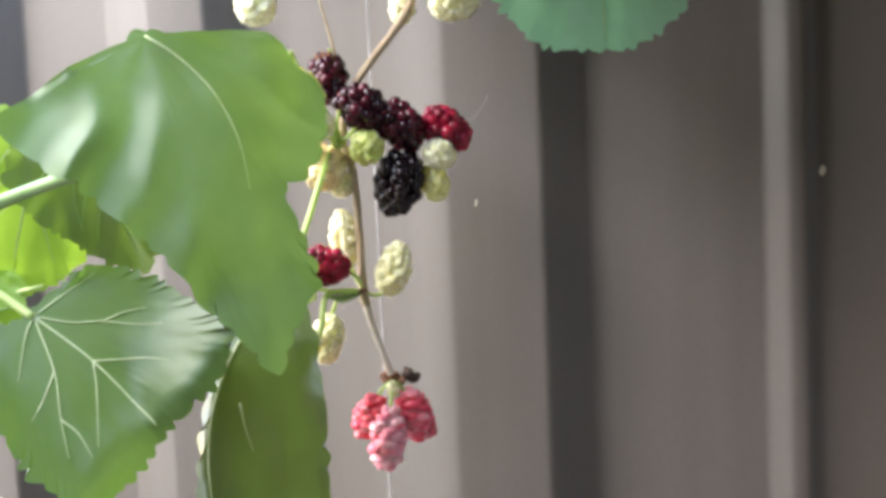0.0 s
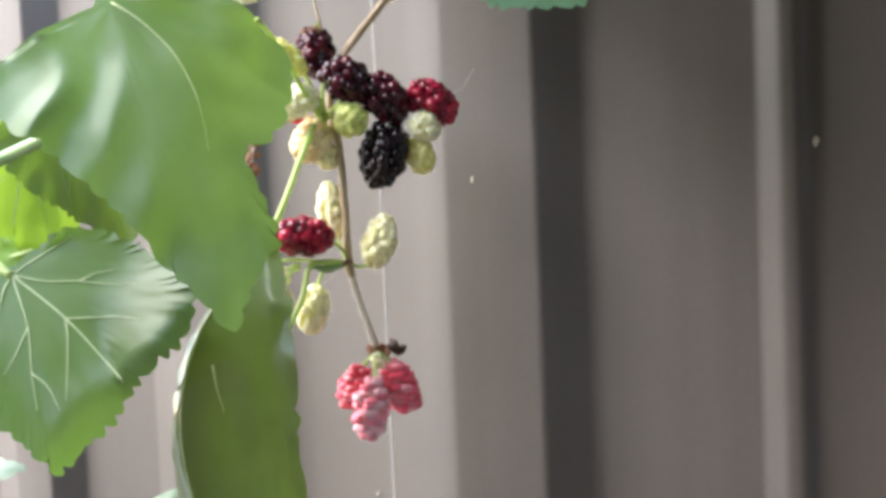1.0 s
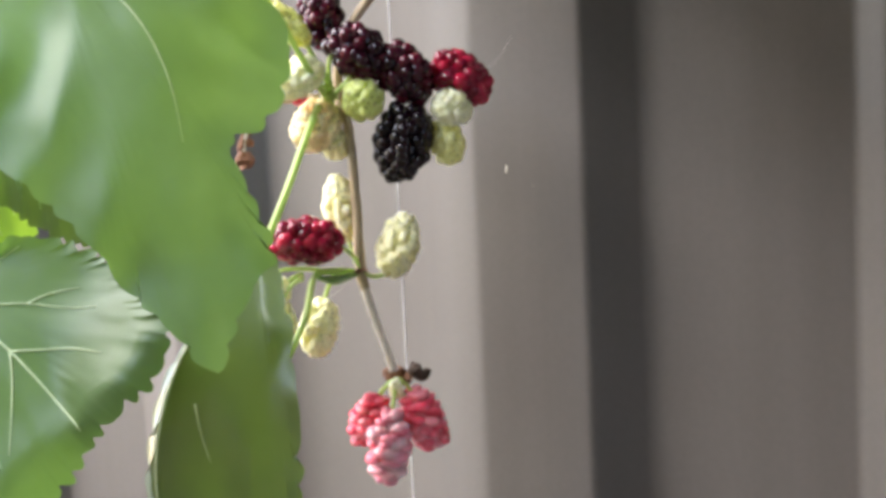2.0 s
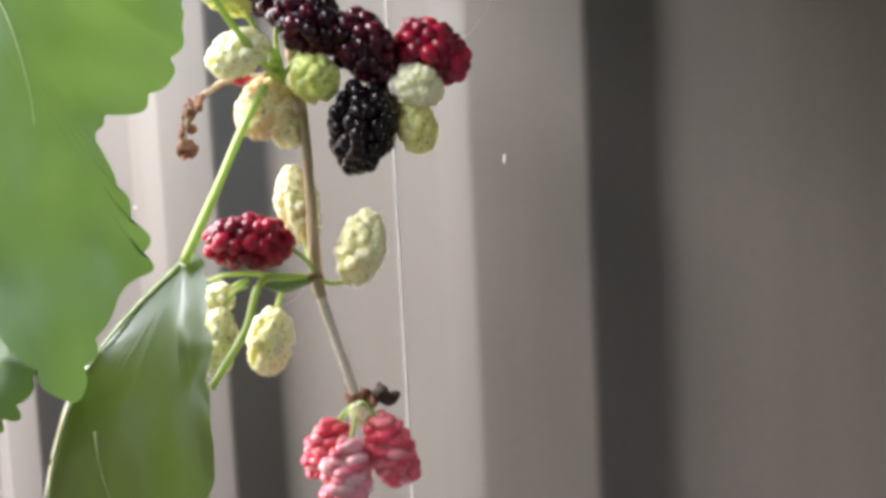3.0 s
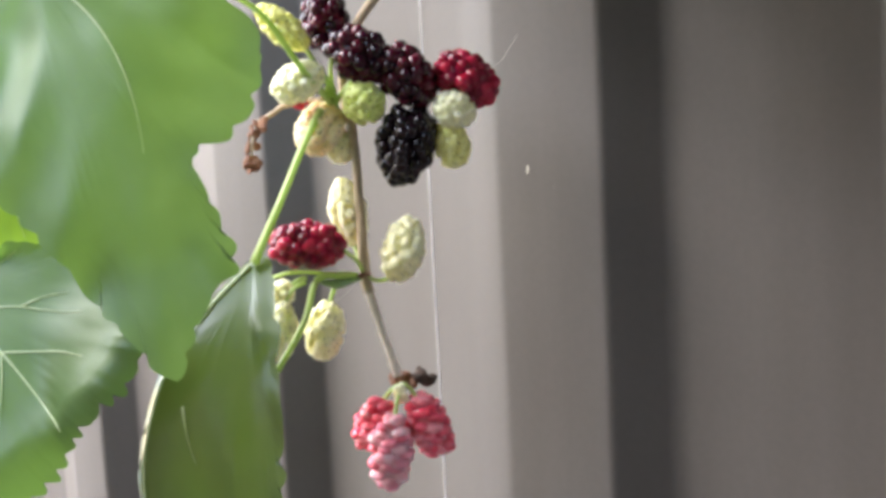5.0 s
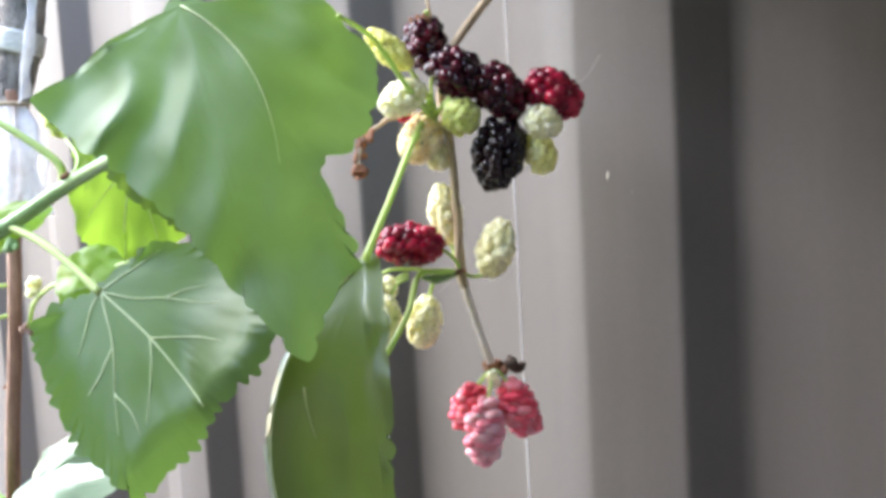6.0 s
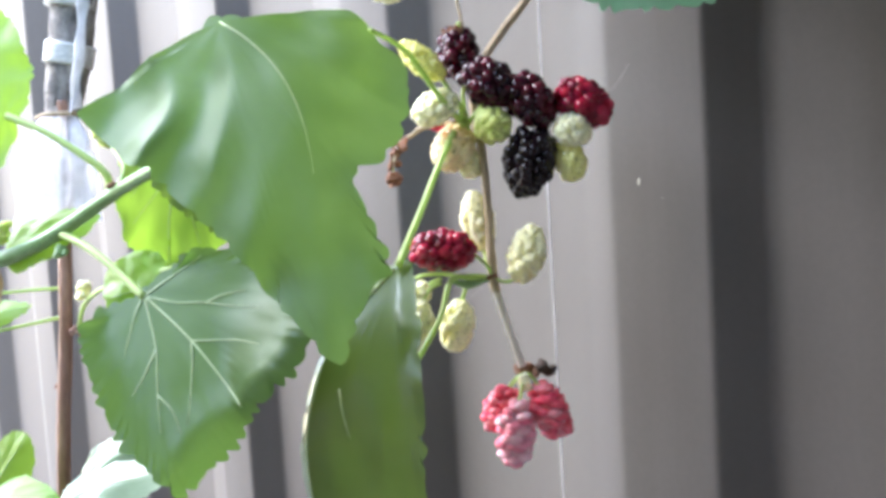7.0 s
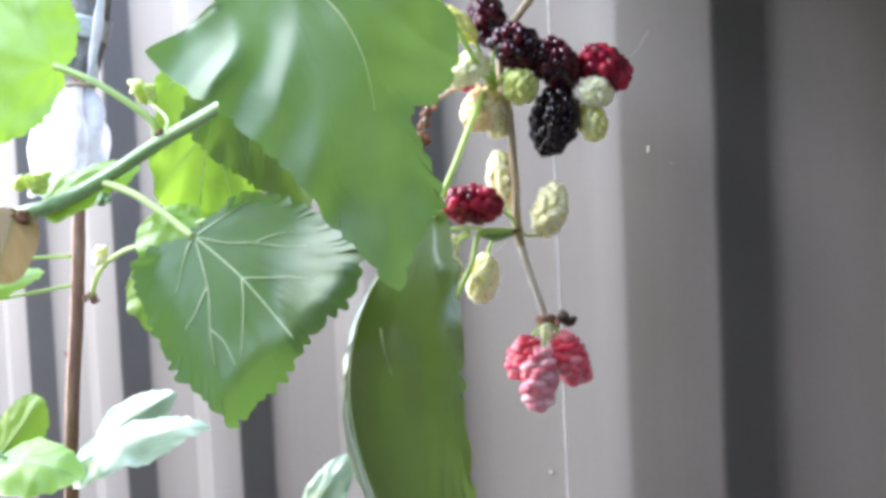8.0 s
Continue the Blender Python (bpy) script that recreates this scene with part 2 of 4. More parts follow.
def radius_at(shape, deg):
    """The leaf's reach at an angle from its tip, smooth between the given ones."""
    s = sorted(shape)
    s = [(s[-1][0] - 360, s[-1][1])] + s + [(s[0][0] + 360, s[0][1])]
    for (a0, r0), (a1, r1) in zip(s, s[1:]):
        if a0 <= deg <= a1:
            return r0 + (r1 - r0) * (deg - a0) / max(a1 - a0, 1e-6)
    return s[0][1]


def leaf(name, base, tip, normal, shape, material, parent, label, fold=0.15, droop=0.1, curl=0.0, wave=0.05, teeth=46, bite=0.05, veins=None, vein_r=0.0006,
         side_fold=(0.0, 0.0), seed=0, laterals=4, vein_side=1.0, pleat=0.012, crease=None, ribs=(), quilt=0.0035, extra=None, spine=0.95, even_from=181.0, rays=((0, 0.97, 0, 1.0), (32, 0.9, -9, 0.7), (-32, 0.9, 9, 0.7), (62, 0.88, -9, 0.7), (-62, 0.88, 9, 0.7), (96, 0.8, -9, 0.6), (-96, 0.8, 9, 0.6))):
    """A serrate leaf blade that hangs from base to tip, facing normal, bent out of its plane; shape: reach by angle from the tip, + to the left.
    fold: how far the halves bend back from the midrib; droop: bow along the length; quilt: height of the cushions between side veins; extra: more height by place; even_from: the angle past which the edge has no teeth; curl: rim bent to the front; side_fold: more bend back of the left and right half."""
    base, tip, nrm = Vector(base), Vector(tip), Vector(normal).normalized()
    ax = tip - base
    length = ax.length
    ax.normalize()
    nrm = (nrm - ax * nrm.dot(ax)).normalized()
    left = ax.cross(nrm)

    def place(a, b, rim):
        off = b - crease(a) if crease else b
        away = math.sqrt(off * off + 0.0004) - 0.02
        h = -fold * away * 0.9 - droop * ((a - 0.45) ** 2 - 0.2)
        h -= away * (side_fold[0] if off > 0 else side_fold[1])
        h += curl * max(rim - 0.55, 0) ** 2 * 2.2
        p = Vector((a * 3.1 + seed * 7.3, b * 3.1, seed * 1.9))
        h += wave * (noise.noise(p) * 0.7 + noise.noise(p * 2.3) * 0.4) * (0.35 + rim)
        ph = abs(off) * 26 - a * 20 + 1.6 * noise.noise(p * 1.7) + seed
        h += quilt * (1 - 1.6 * abs(math.sin(ph / 2)) ** 1.4) * min(1, abs(off) * 5) * (1 + 0.6 * noise.noise(p * 1.3 + Vector((9, 2, 5))))
        if extra:
            h += extra(a, b)
        w = math.atan2(b, a)
        h += pleat * math.sin(w * 8 + 1.3 * noise.noise(p) + seed) * math.hypot(a, b) * 1.6 + 0.006 * noise.noise(p * 5.1) * rim
        return base + (ax * a + left * b + nrm * h) * length

    segs, rings, fine = 480, 14, 1440
    reach = [radius_at(shape, -180 + 360 * j / fine) for j in range(fine)]
    reach = [sum(reach[(j + k) % fine] for k in range(-3, 4)) / 7 for j in range(fine)]
    outline = [Vector((r * math.cos(radians(-180 + 360 * j / fine)), r * math.sin(radians(-180 + 360 * j / fine)), 0)) for j, r in enumerate(reach)]
    run_len = [0.0]
    for p, q in zip(outline, outline[1:] + outline[:1]):
        run_len.append(run_len[-1] + (q - p).length)
    total = run_len[-1]
    rim_len, rim = [total * j / segs for j in range(segs)], []
    k = 0
    for want in rim_len:
        while run_len[k + 1] < want:
            k += 1
        rim.append(outline[k].lerp(outline[(k + 1) % fine], (want - run_len[k]) / max(run_len[k + 1] - run_len[k], 1e-9)))
    soft = [p.length for p in rim]
    bm = bmesh.new()
    centre = bm.verts.new(place(0, 0, 0))
    grid = []
    for i in range(1, rings + 1):
        f = i / rings
        row = []
        for j in range(segs):
            q = rim[j] * f
            if i == rings:
                u = rim_len[j] / total * teeth + noise.noise(Vector((rim_len[j] * 9, seed, 3.3))) * 0.8
                lean_in = (u % 1.0) if q.y > 0 else 1 - (u % 1.0)
                saw = math.sin(math.pi * lean_in ** 1.5) ** 0.7
                run_on = rim[(j + 1) % segs] - rim[j - 1]
                out = Vector((run_on.y, -run_on.x, 0)).normalized()
                q += out * bite * 0.6 * (saw - 0.1) * (0.9 + 1.3 * noise.noise(Vector((rim_len[j] * 7, seed, 0.5)))) * min(1, soft[j] / 0.25) * max(0.0, min(1.0, (even_from - abs(math.degrees(math.atan2(rim[j].y, rim[j].x)))) / 12))
            row.append(bm.verts.new(place(q.x, q.y, f * min(1, soft[j] / 0.3))))
        grid.append(row)
    for j in range(segs):
        k = (j + 1) % segs
        bm.faces.new((centre, grid[0][j], grid[0][k]))
        for g0, g1 in zip(grid, grid[1:]):
            bm.faces.new((g0[j], g1[j], g1[k], g0[k]))
    ob = part(name, bm, material, None, label)
    under(ob, parent)
    if veins is not None:
        lift = nrm * (vein_r * 0.6 * vein_side)

        def run(deg, far, bow, thick, name, start=(0.0, 0.0)):
            pts = []
            for k in range(9):
                f = k / 8
                w = radians(deg + bow * f * f)
                r = far * radius_at(shape, deg) * f
                a, b = start[0] + r * math.cos(w), start[1] + r * math.sin(w)
                reach_here = max(radius_at(shape, math.degrees(math.atan2(b, a))), 0.05)
                pts.append(place(a, b, min(1, math.hypot(a, b) / reach_here * min(1, reach_here / 0.3))) + lift)
            v = part(name, tube(bmesh.new(), pts, (thick, thick * 0.75, thick * 0.3), 7, 2), veins, None, "")
            under(v, ob)
            return pts

        def rim_at(a, b):
            rh = max(radius_at(shape, math.degrees(math.atan2(b, a))), 0.05)
            return min(1, math.hypot(a, b) / rh * min(1, rh / 0.3))

        lines = [[(spine * k / 10, crease(spine * k / 10)) for k in range(11)]] if crease else []
        for k, line in enumerate(lines + [spline([(a, b, 0) for a, b in rib], 4) for rib in ribs]):
            thick = vein_r * (1.0 if k == 0 else 0.7)
            v = part("midrib" if k == 0 else "vein", tube(bmesh.new(), [place(q[0], q[1], rim_at(q[0], q[1])) + lift for q in line], (thick, thick * (0.5 if crease else 0.75), thick * (0.12 if crease else 0.35)), 7, 2), veins, None, "")
            under(v, ob)
        for k, (deg, far, bow, thick) in enumerate(rays):
            run(deg, far, bow, vein_r * thick, "vein" if k or crease or ribs else "midrib")
        main = radians(rays[0][0]) if rays else 0.0
        for sgn in (1, -1):
            for q in range(laterals):
                a0 = 0.22 + 0.17 * q
                d = sgn * (40 - 2 * q)
                w = radians(d)
                far = 0.0
                for s in range(1, 40):
                    r = s * 0.015
                    a, b = a0 * math.cos(main) + r * math.cos(w + main), a0 * math.sin(main) + r * math.sin(w + main)
                    if math.hypot(a, b) > 0.9 * radius_at(shape, math.degrees(math.atan2(b, a))):
                        break
                    far = r
                if far > 0.06:
                    pts = []
                    for k in range(6):
                        f = k / 5
                        ww = w - sgn * 0.12 * f + main
                        a, b = a0 * math.cos(main) + far * f * math.cos(ww), a0 * math.sin(main) + far * f * math.sin(ww)
                        rh = max(radius_at(shape, math.degrees(math.atan2(b, a))), 0.05)
                        pts.append(place(a, b, min(1, math.hypot(a, b) / rh * min(1, rh / 0.3))) + lift)
                    v = part("vein", tube(bmesh.new(), pts, (vein_r * 0.55, vein_r * 0.2), 6, 2), veins, None, "")
                    under(v, ob)
    return ob


def ball(bm, c, r, axis, stretch=1.0, sub=2):
    """One drupelet."""
    q = axis.to_track_quat("Z", "Y").to_matrix().to_4x4()
    m = Matrix.Translation(c) @ q @ Matrix.Diagonal((r, r, r * stretch, 1))
    bmesh.ops.create_icosphere(bm, subdivisions=sub, radius=1.0, matrix=m)


def drupelet_mesh(material):
    """One unit drupelet, shared by all of its colour."""
    if material.name not in DRUPELETS:
        bm = bmesh.new()
        bmesh.ops.create_icosphere(bm, subdivisions=2, radius=1.0)
        for f in bm.faces:
            f.smooth = True
        me = bpy.data.meshes.new("drupelet")
        bm.to_mesh(me)
        bm.free()
        me.materials.append(material)
        DRUPELETS[material.name] = me
    return DRUPELETS[material.name]


DRUPELETS = {}


def berry(at, axis, width, length, seed_r, material, parent, label, pale=False, seed=0, stalk=None, stalk_mat=None, taper=0.15, ridge=1.0):
    """A mulberry with its stalk end at the top of axis: loose round drupelets on a core, or, while unripe and pale, one lumpy skin with dark styles; ridge: how far the drupelets are drawn out sideways. Returns the fruit."""
    rnd = random.Random(seed)
    at, axis = Vector(at), Vector(axis).normalized()
    a = axis.orthogonal().normalized()
    b = axis.cross(a)
    seed_r *= 1.0 if pale else 1.1
    hl, hw = length / 2 - seed_r * (0.8 if pale else 0.5), width / 2 - seed_r * (0.85 if pale else 0.6)
    area = 4 * math.pi * ((2 * (hw * hl) ** 1.6 + (hw * hw) ** 1.6) / 3) ** (1 / 1.6)
    count = max(14, int(area / (seed_r * seed_r * (2.6 if pale else 2.5))))
    seeds = []
    for i in range(count):
        w = i * 2.39996 + rnd.uniform(-0.3, 0.3)
        t = max(-0.97, min(0.97, 1 - 2 * (i + 0.5) / count + rnd.uniform(-0.6, 0.6) / math.sqrt(count)))
        rr = math.sqrt(max(0, 1 - t * t)) * (1 - taper * t * 0.5)
        side = a * math.cos(w) + b * math.sin(w)
        d = side * rr * hw - axis * t * hl
        n = (side * rr / hw - axis * t / hl).normalized()
        seeds.append((d * (0.97 if pale else rnd.uniform(0.88, 1.0)), n, seed_r * (rnd.uniform(0.85, 1.25) if pale else rnd.uniform(0.85, 1.32)), rnd.uniform(0.8, 1.15)))
    bm = bmesh.new()
    rows, cols, core = (60, 84, 0.97) if pale else (12, 16, 0.95)
    spots = np.array([tuple(d) for d, *_ in seeds])
    sizes = np.array([r * 0.95 for _, _, r, _ in seeds])

    def lump(p):
        """How far the unripe skin swells over the nearest drupelets."""
        away = np.linalg.norm(spots - np.array(p), axis=1) / sizes
        return float(np.max(sizes * np.sqrt(np.clip(1 - away * away, 0, 1)))) * 1.05

    grid = []
    for i in range(rows + 1):
        v = math.pi * i / rows
        ring = []
        for j in range(cols):
            u = 2 * math.pi * j / cols
            p = (a * math.cos(u) + b * math.sin(u)) * math.sin(v) * hw * core + axis * math.cos(v) * hl * core
            if pale:
                p += p.normalized() * lump(p)
            ring.append(bm.verts.new(at + p))
            if i in (0, rows):
                break
        grid.append(ring)
    for r0, r1 in zip(grid, grid[1:]):
        for j in range(cols):
            k = (j + 1) % cols
            if len(r0) == 1:
                bm.faces.new((r0[0], r1[j], r1[k]))
            elif len(r1) == 1:
                bm.faces.new((r0[j], r1[0], r0[k]))
            else:
                bm.faces.new((r0[j], r1[j], r1[k], r0[k]))
    bmesh.ops.recalc_face_normals(bm, faces=bm.faces[:])
    ob = part("berry", bm, material, None, label)
    under(ob, parent)
    if pale:
        bs = bmesh.new()
        for d, n, r, _ in seeds:
            if rnd.random() < 0.3:
                p = at + d + n * r * 0.9
                e = p + (n * 0.6 + Vector((rnd.uniform(-1, 1), rnd.uniform(-1, 1), rnd.uniform(-1, 1))) * 0.8) * seed_r * 0.25
                tube(bs, [p - n * seed_r * 0.15, (p + e) / 2, e], (0.00022, 0.00014), 4, 1)
        under(part("style_fuzz", bs, STYLE), ob)
    if not pale:
        me = drupelet_mesh(material)
        for d, n, r, tall in seeds:
            o = new("drupelet", me)
            o.matrix_world = Matrix.Translation(at + d) @ n.to_track_quat("Z", "Y").to_matrix().to_4x4() @ Matrix.Diagonal((r * ridge, r / ridge, r * tall, 1))
            o.parent = ob
            o.matrix_parent_inverse = ob.matrix_world.inverted()
    if stalk is not None:
        top = at + axis * hl
        under(part("stalk", tube(bmesh.new(), [top - axis * 0.001, (top * 0.5 + Vector(stalk) * 0.5) + axis * 0.0012, Vector(stalk)], (0.0007, 0.0006, 0.0007), 8, 5), stalk_mat or PETIOLE), ob)
    return ob


def crumbs(name, places, size, material, parent, seed=0, label=""):
    """A dried flower or calyx: shrivelled scales stuck together."""
    rnd = random.Random(seed)
    bm = bmesh.new()
    for p in places:
        for k in range(6):
            q = Vector(p) + Vector([rnd.uniform(-1, 1) * size * 0.9 for _ in range(3)])
            d = Vector([rnd.uniform(-1, 1) for _ in range(3)]).normalized()
            s = size * rnd.uniform(0.45, 0.9)
            n0 = len(bm.verts)
            ball(bm, q, s, d, rnd.uniform(0.5, 1.9), 2)
            bm.verts.ensure_lookup_table()
            for v in bm.verts[n0:]:
                v.co += (v.co - q) * noise.noise(v.co * 1400) * 0.75
    ob = under(part(name, bm, material, None, label), parent)
    fuse = ob.modifiers.new("fuse", "REMESH")
    fuse.mode, fuse.voxel_size, fuse.use_smooth_shade = "VOXEL", size * 0.2, True
    return ob


# ---- the ground, the unseen light blockers and the fence ----
def box(name, lo, hi, material, kind, label, category):
    bm = bmesh.new()
    bmesh.ops.create_cube(bm, size=1)
    for v in bm.verts:
        v.co = Vector([lo[i] + (hi[i] - lo[i]) * (v.co[i] + 0.5) for i in range(3)])
    bmesh.ops.bevel(bm, geom=bm.edges[:], offset=0.01, segments=2, affect="EDGES")
    return tagged(part(name, bm, material, None, "", False), label, category, kind=kind)


bm = bmesh.new()
bmesh.ops.create_grid(bm, x_segments=60, y_segments=60, size=30)
for v in bm.verts:
    v.co.z = 0.02 * noise.noise(v.co * 0.9)
tagged(part("ground", bm, SOIL), "pale concrete ground beside the fence", "ground", kind="structure")
# Unseen slab, added so the fence darkens to the right; no known awning.
bm = bmesh.new()
slab_outline = [(-0.020, -0.6), (0.85, -0.6), (0.85, 0.0390), (-0.020, 0.456)]
rings = [[bm.verts.new((x, y, z)) for x, y in slab_outline] for z in (1.38, 1.42)]
bm.faces.new(rings[0][::-1]), bm.faces.new(rings[1])
for j in range(4):
    bm.faces.new((rings[0][j], rings[0][(j + 1) % 4], rings[1][(j + 1) % 4], rings[1][j]))
bmesh.ops.bevel(bm, geom=bm.edges[:], offset=0.006, segments=2, affect="EDGES")
tagged(part("awning", bm, SHADE, None, "", False), "unseen dark slab added overhead to shade the fence", "awning", kind="structure")
# Both walls are unseen additions: they cut side light and bounce warm fill.
box("bounce_block_south", (-0.6, -0.6, 0), (1.4, -0.45, 1.50), BOUNCE, "structure", "unseen wall added opposite the fence to block and bounce light", "wall")
box("light_block_west", (-0.7, -0.6, 0), (-0.6, 0.27, 1.80), BOUNCE, "structure", "unseen side wall added to block light from the left", "wall")

FENCE_AT, FENCE_TURN, PITCH, RIB = Vector((0.0049, 0.4641, 0)), -0.4472, 0.157, 0.012
# where each rib's shaded flank meets the pan, along the sheet
RIBS = {1: 0.155, 0: 0.0, -1: -0.134, -2: -0.251, -3: -0.368}
FU, FN = Vector((math.cos(FENCE_TURN), math.sin(FENCE_TURN), 0)), Vector((math.sin(FENCE_TURN), -math.cos(FENCE_TURN), 0))


def profile(s0, s1, lap):
    """The sheet's section from s0 to s1: pans and ribs with rounded bends; lap: where a narrow lapped rib stands instead."""
    corners = []
    for k in range(-36, 16):
        e = RIBS[k] if k in RIBS else RIBS[-3] + 0.117 * (k + 3) if k < -3 else RIBS[1] + PITCH * (k - 1)
        f = 1.0 if k > 0 else 0.84 if k == 0 else 0.77
        if k == lap:
            corners += [(0.2205, 0), (0.2290, 0.0050), (0.2350, 0.0048), (0.2385, 0.0), (0.256, 0)]
        else:
            corners += [(e - 0.096 * f, 0), (e - 0.055 * f, RIB), (e - 0.015, RIB), (e, 0)]
    pts = [(s0, 0.0)]
    for i in range(1, len(corners) - 1):
        c, p, q = (np.array(corners[j]) for j in (i, i - 1, i + 1))
        if not s0 + 0.01 < c[0] < s1 - 0.01:
            continue
        rad = min(0.0020, 0.4 * np.linalg.norm(p - c), 0.4 * np.linalg.norm(q - c))
        a, b = c + (p - c) / np.linalg.norm(p - c) * rad, c + (q - c) / np.linalg.norm(q - c) * rad
        for t in (0, 0.25, 0.5, 0.75, 1):
            pts.append(tuple((1 - t) ** 2 * a + 2 * t * (1 - t) * c + t * t * b))
    pts.append((s1, 0.0))
    return pts


def sheet(s0, s1, parent, lap=None, proud=0.0):
    pts = profile(s0, s1, lap)
    bm = bmesh.new()
    levels = [0.04 + 1.44 * i / 24 for i in range(25)]
    cols = {}
    for back in (0, 1):
        for i, (s, h) in enumerate(pts):
            for j, z in enumerate(levels):
                dent = 0.0007 * noise.noise(Vector((s * 9, z * 3, 1.5)))
                cols[back, i, j] = bm.verts.new(FENCE_AT + FU * s + FN * (h + dent + proud - 0.0008 * back) + Vector((0, 0, z)))
    for back in (0, 1):
        for i in range(len(pts) - 1):
            for j in range(len(levels) - 1):
                f = [cols[back, i, j], cols[back, i + 1, j], cols[back, i + 1, j + 1], cols[back, i, j + 1]]
                bm.faces.new(f if back == 0 else f[::-1])
    for i in range(len(pts) - 1):
        for j in (0, len(levels) - 1):
            bm.faces.new((cols[0, i, j], cols[1, i, j], cols[1, i + 1, j], cols[0, i + 1, j]))
    for j in range(len(levels) - 1):
        for i in (0, len(pts) - 1):
            bm.faces.new((cols[0, i, j], cols[0, i, j + 1], cols[1, i, j + 1], cols[1, i, j]))
    ob = part("steel_sheet", bm, STEEL)
    under(ob, parent)
    return ob


fence = tagged(empty("metal_fence", FENCE_AT), "ribbed grey-brown painted steel sheet fence", "fence", kind="structure")
sheet(-3.9, 0.0588, fence)
sheet(0.0590, 1.9, fence, lap=2, proud=0.0003)


def chip(s, z, h, wide, high, turn):
    """A pale fleck stuck to the paint."""
    bm = bmesh.new()
    bmesh.ops.create_icosphere(bm, subdivisions=2, radius=1)
    rot = Matrix.Rotation(turn, 3, "Y")
    for v in bm.verts:
        c = rot @ Vector((v.co.x * wide, 0, v.co.z * high))
        c += c * noise.noise(v.co * 2 + Vector((s * 40, z * 9, 0))) * 0.4
        v.co = FENCE_AT + FU * (s + c.x) + FN * (h + v.co.y * 0.00022) + Vector((0, 0, z + c.z))
    under(part("fleck", bm, CHIP, None, "pale fleck on the paint"), fence)


# Pale colour stands in for the catch-light along two sheet bends.
EDGE_GLINT = plain("edge_glint", (0.62, 0.60, 0.60), (0.80, 0.78, 0.78), 90, 0.5, 0.2, 0.0002, (1, 1, 0.1))
for seam, out, low in ((0.0615, 0.0009, 0.05), (0.2288, 0.0049, 1.195)):
    foot = FENCE_AT + FU * seam + FN * out
    tube_part("seam_edge", [foot + Vector((0, 0, low + (1.475 - low) * k / 3)) for k in range(4)], (0.0003, 0.0003), EDGE_GLINT, fence, "pale edge line of the sheet's bend, its highlight painted in", 6, 6)
chip(0.1123, 1.2030, RIB, 0.0006, 0.0021, 0.1)
chip(0.2399, 1.2106, 0.0012, 0.0011, 0.0020, 0.2)
chip(0.0527, 1.0666, 0.0004, 0.0007, 0.0010, 0.6)
chip(0.1220, 1.1971, RIB, 0.0002, 0.0006, 0.5)
chip(0.1356, 1.1344, RIB, 0.0005, 0.0007, 0.9)
chip(-0.0723, 1.1906, 0.0062, 0.0006, 0.0007, 0.2)

# ---- the fruiting twig ----
RIGHT, UP = Vector((0.94, 0.34, 0)), Vector((0, 0, 1))


def lean(deg, out=0.0):
    """Up, turned clockwise as seen from the path; out: bent to the front."""
    return UP * math.cos(radians(deg)) + RIGHT * math.sin(radians(deg)) + Vector((0.3, -0.95, 0)) * out


twig = tagged(empty("mulberry_twig", (0.054, 0.37, 1.248)), "thin grey mulberry twig hung with black, red and white berries", "twig")
tube_part("stem", [(0.112, 0.378, 1.325), (0.086, 0.371, 1.289), (0.0756, 0.368, 1.2700), (0.0575, 0.362, 1.2460), (0.0530, 0.364, 1.2290), (0.0562, 0.3610, 1.2172), (0.0574, 0.3600, 1.1960),
                   (0.0577, 0.3600, 1.1761), (0.0589, 0.3595, 1.1698)], (0.0016, 0.0015, 0.0014, 0.0013, 0.0014, 0.0014, 0.0013, 0.0014, 0.0017, 0.0014), TWIG, twig, "grey-brown woody stem", 12, 8, 0.25)
tube_part("stem_tip", [(0.0588, 0.3595, 1.1705), (0.0611, 0.3608, 1.1606), (0.0643, 0.3600, 1.1510), (0.0661, 0.3600, 1.1448)], (0.0014, 0.0012, 0.0011, 0.0014), STRAW, twig, "thin pale stem tip", 10, 8, 0.3)
tube_part("dry_stalk", [(0.0395, 0.372, 1.31), (0.0475, 0.366, 1.2760), (0.0520, 0.361, 1.2575)], (0.0005, 0.00045, 0.0005), TWIG, twig, "thread-thin dried stalk", 6, 5, 0.2)
crumbs("node_scale", [(0.0515, 0.357, 1.2285), (0.0525, 0.356, 1.2260)], 0.0013, PETIOLE, twig, 3, "green bud scales at the node")
crumbs("node_scar", [(0.0577, 0.3590, 1.1755)], 0.0011, DRY, twig, 4, "brown scar at the node")

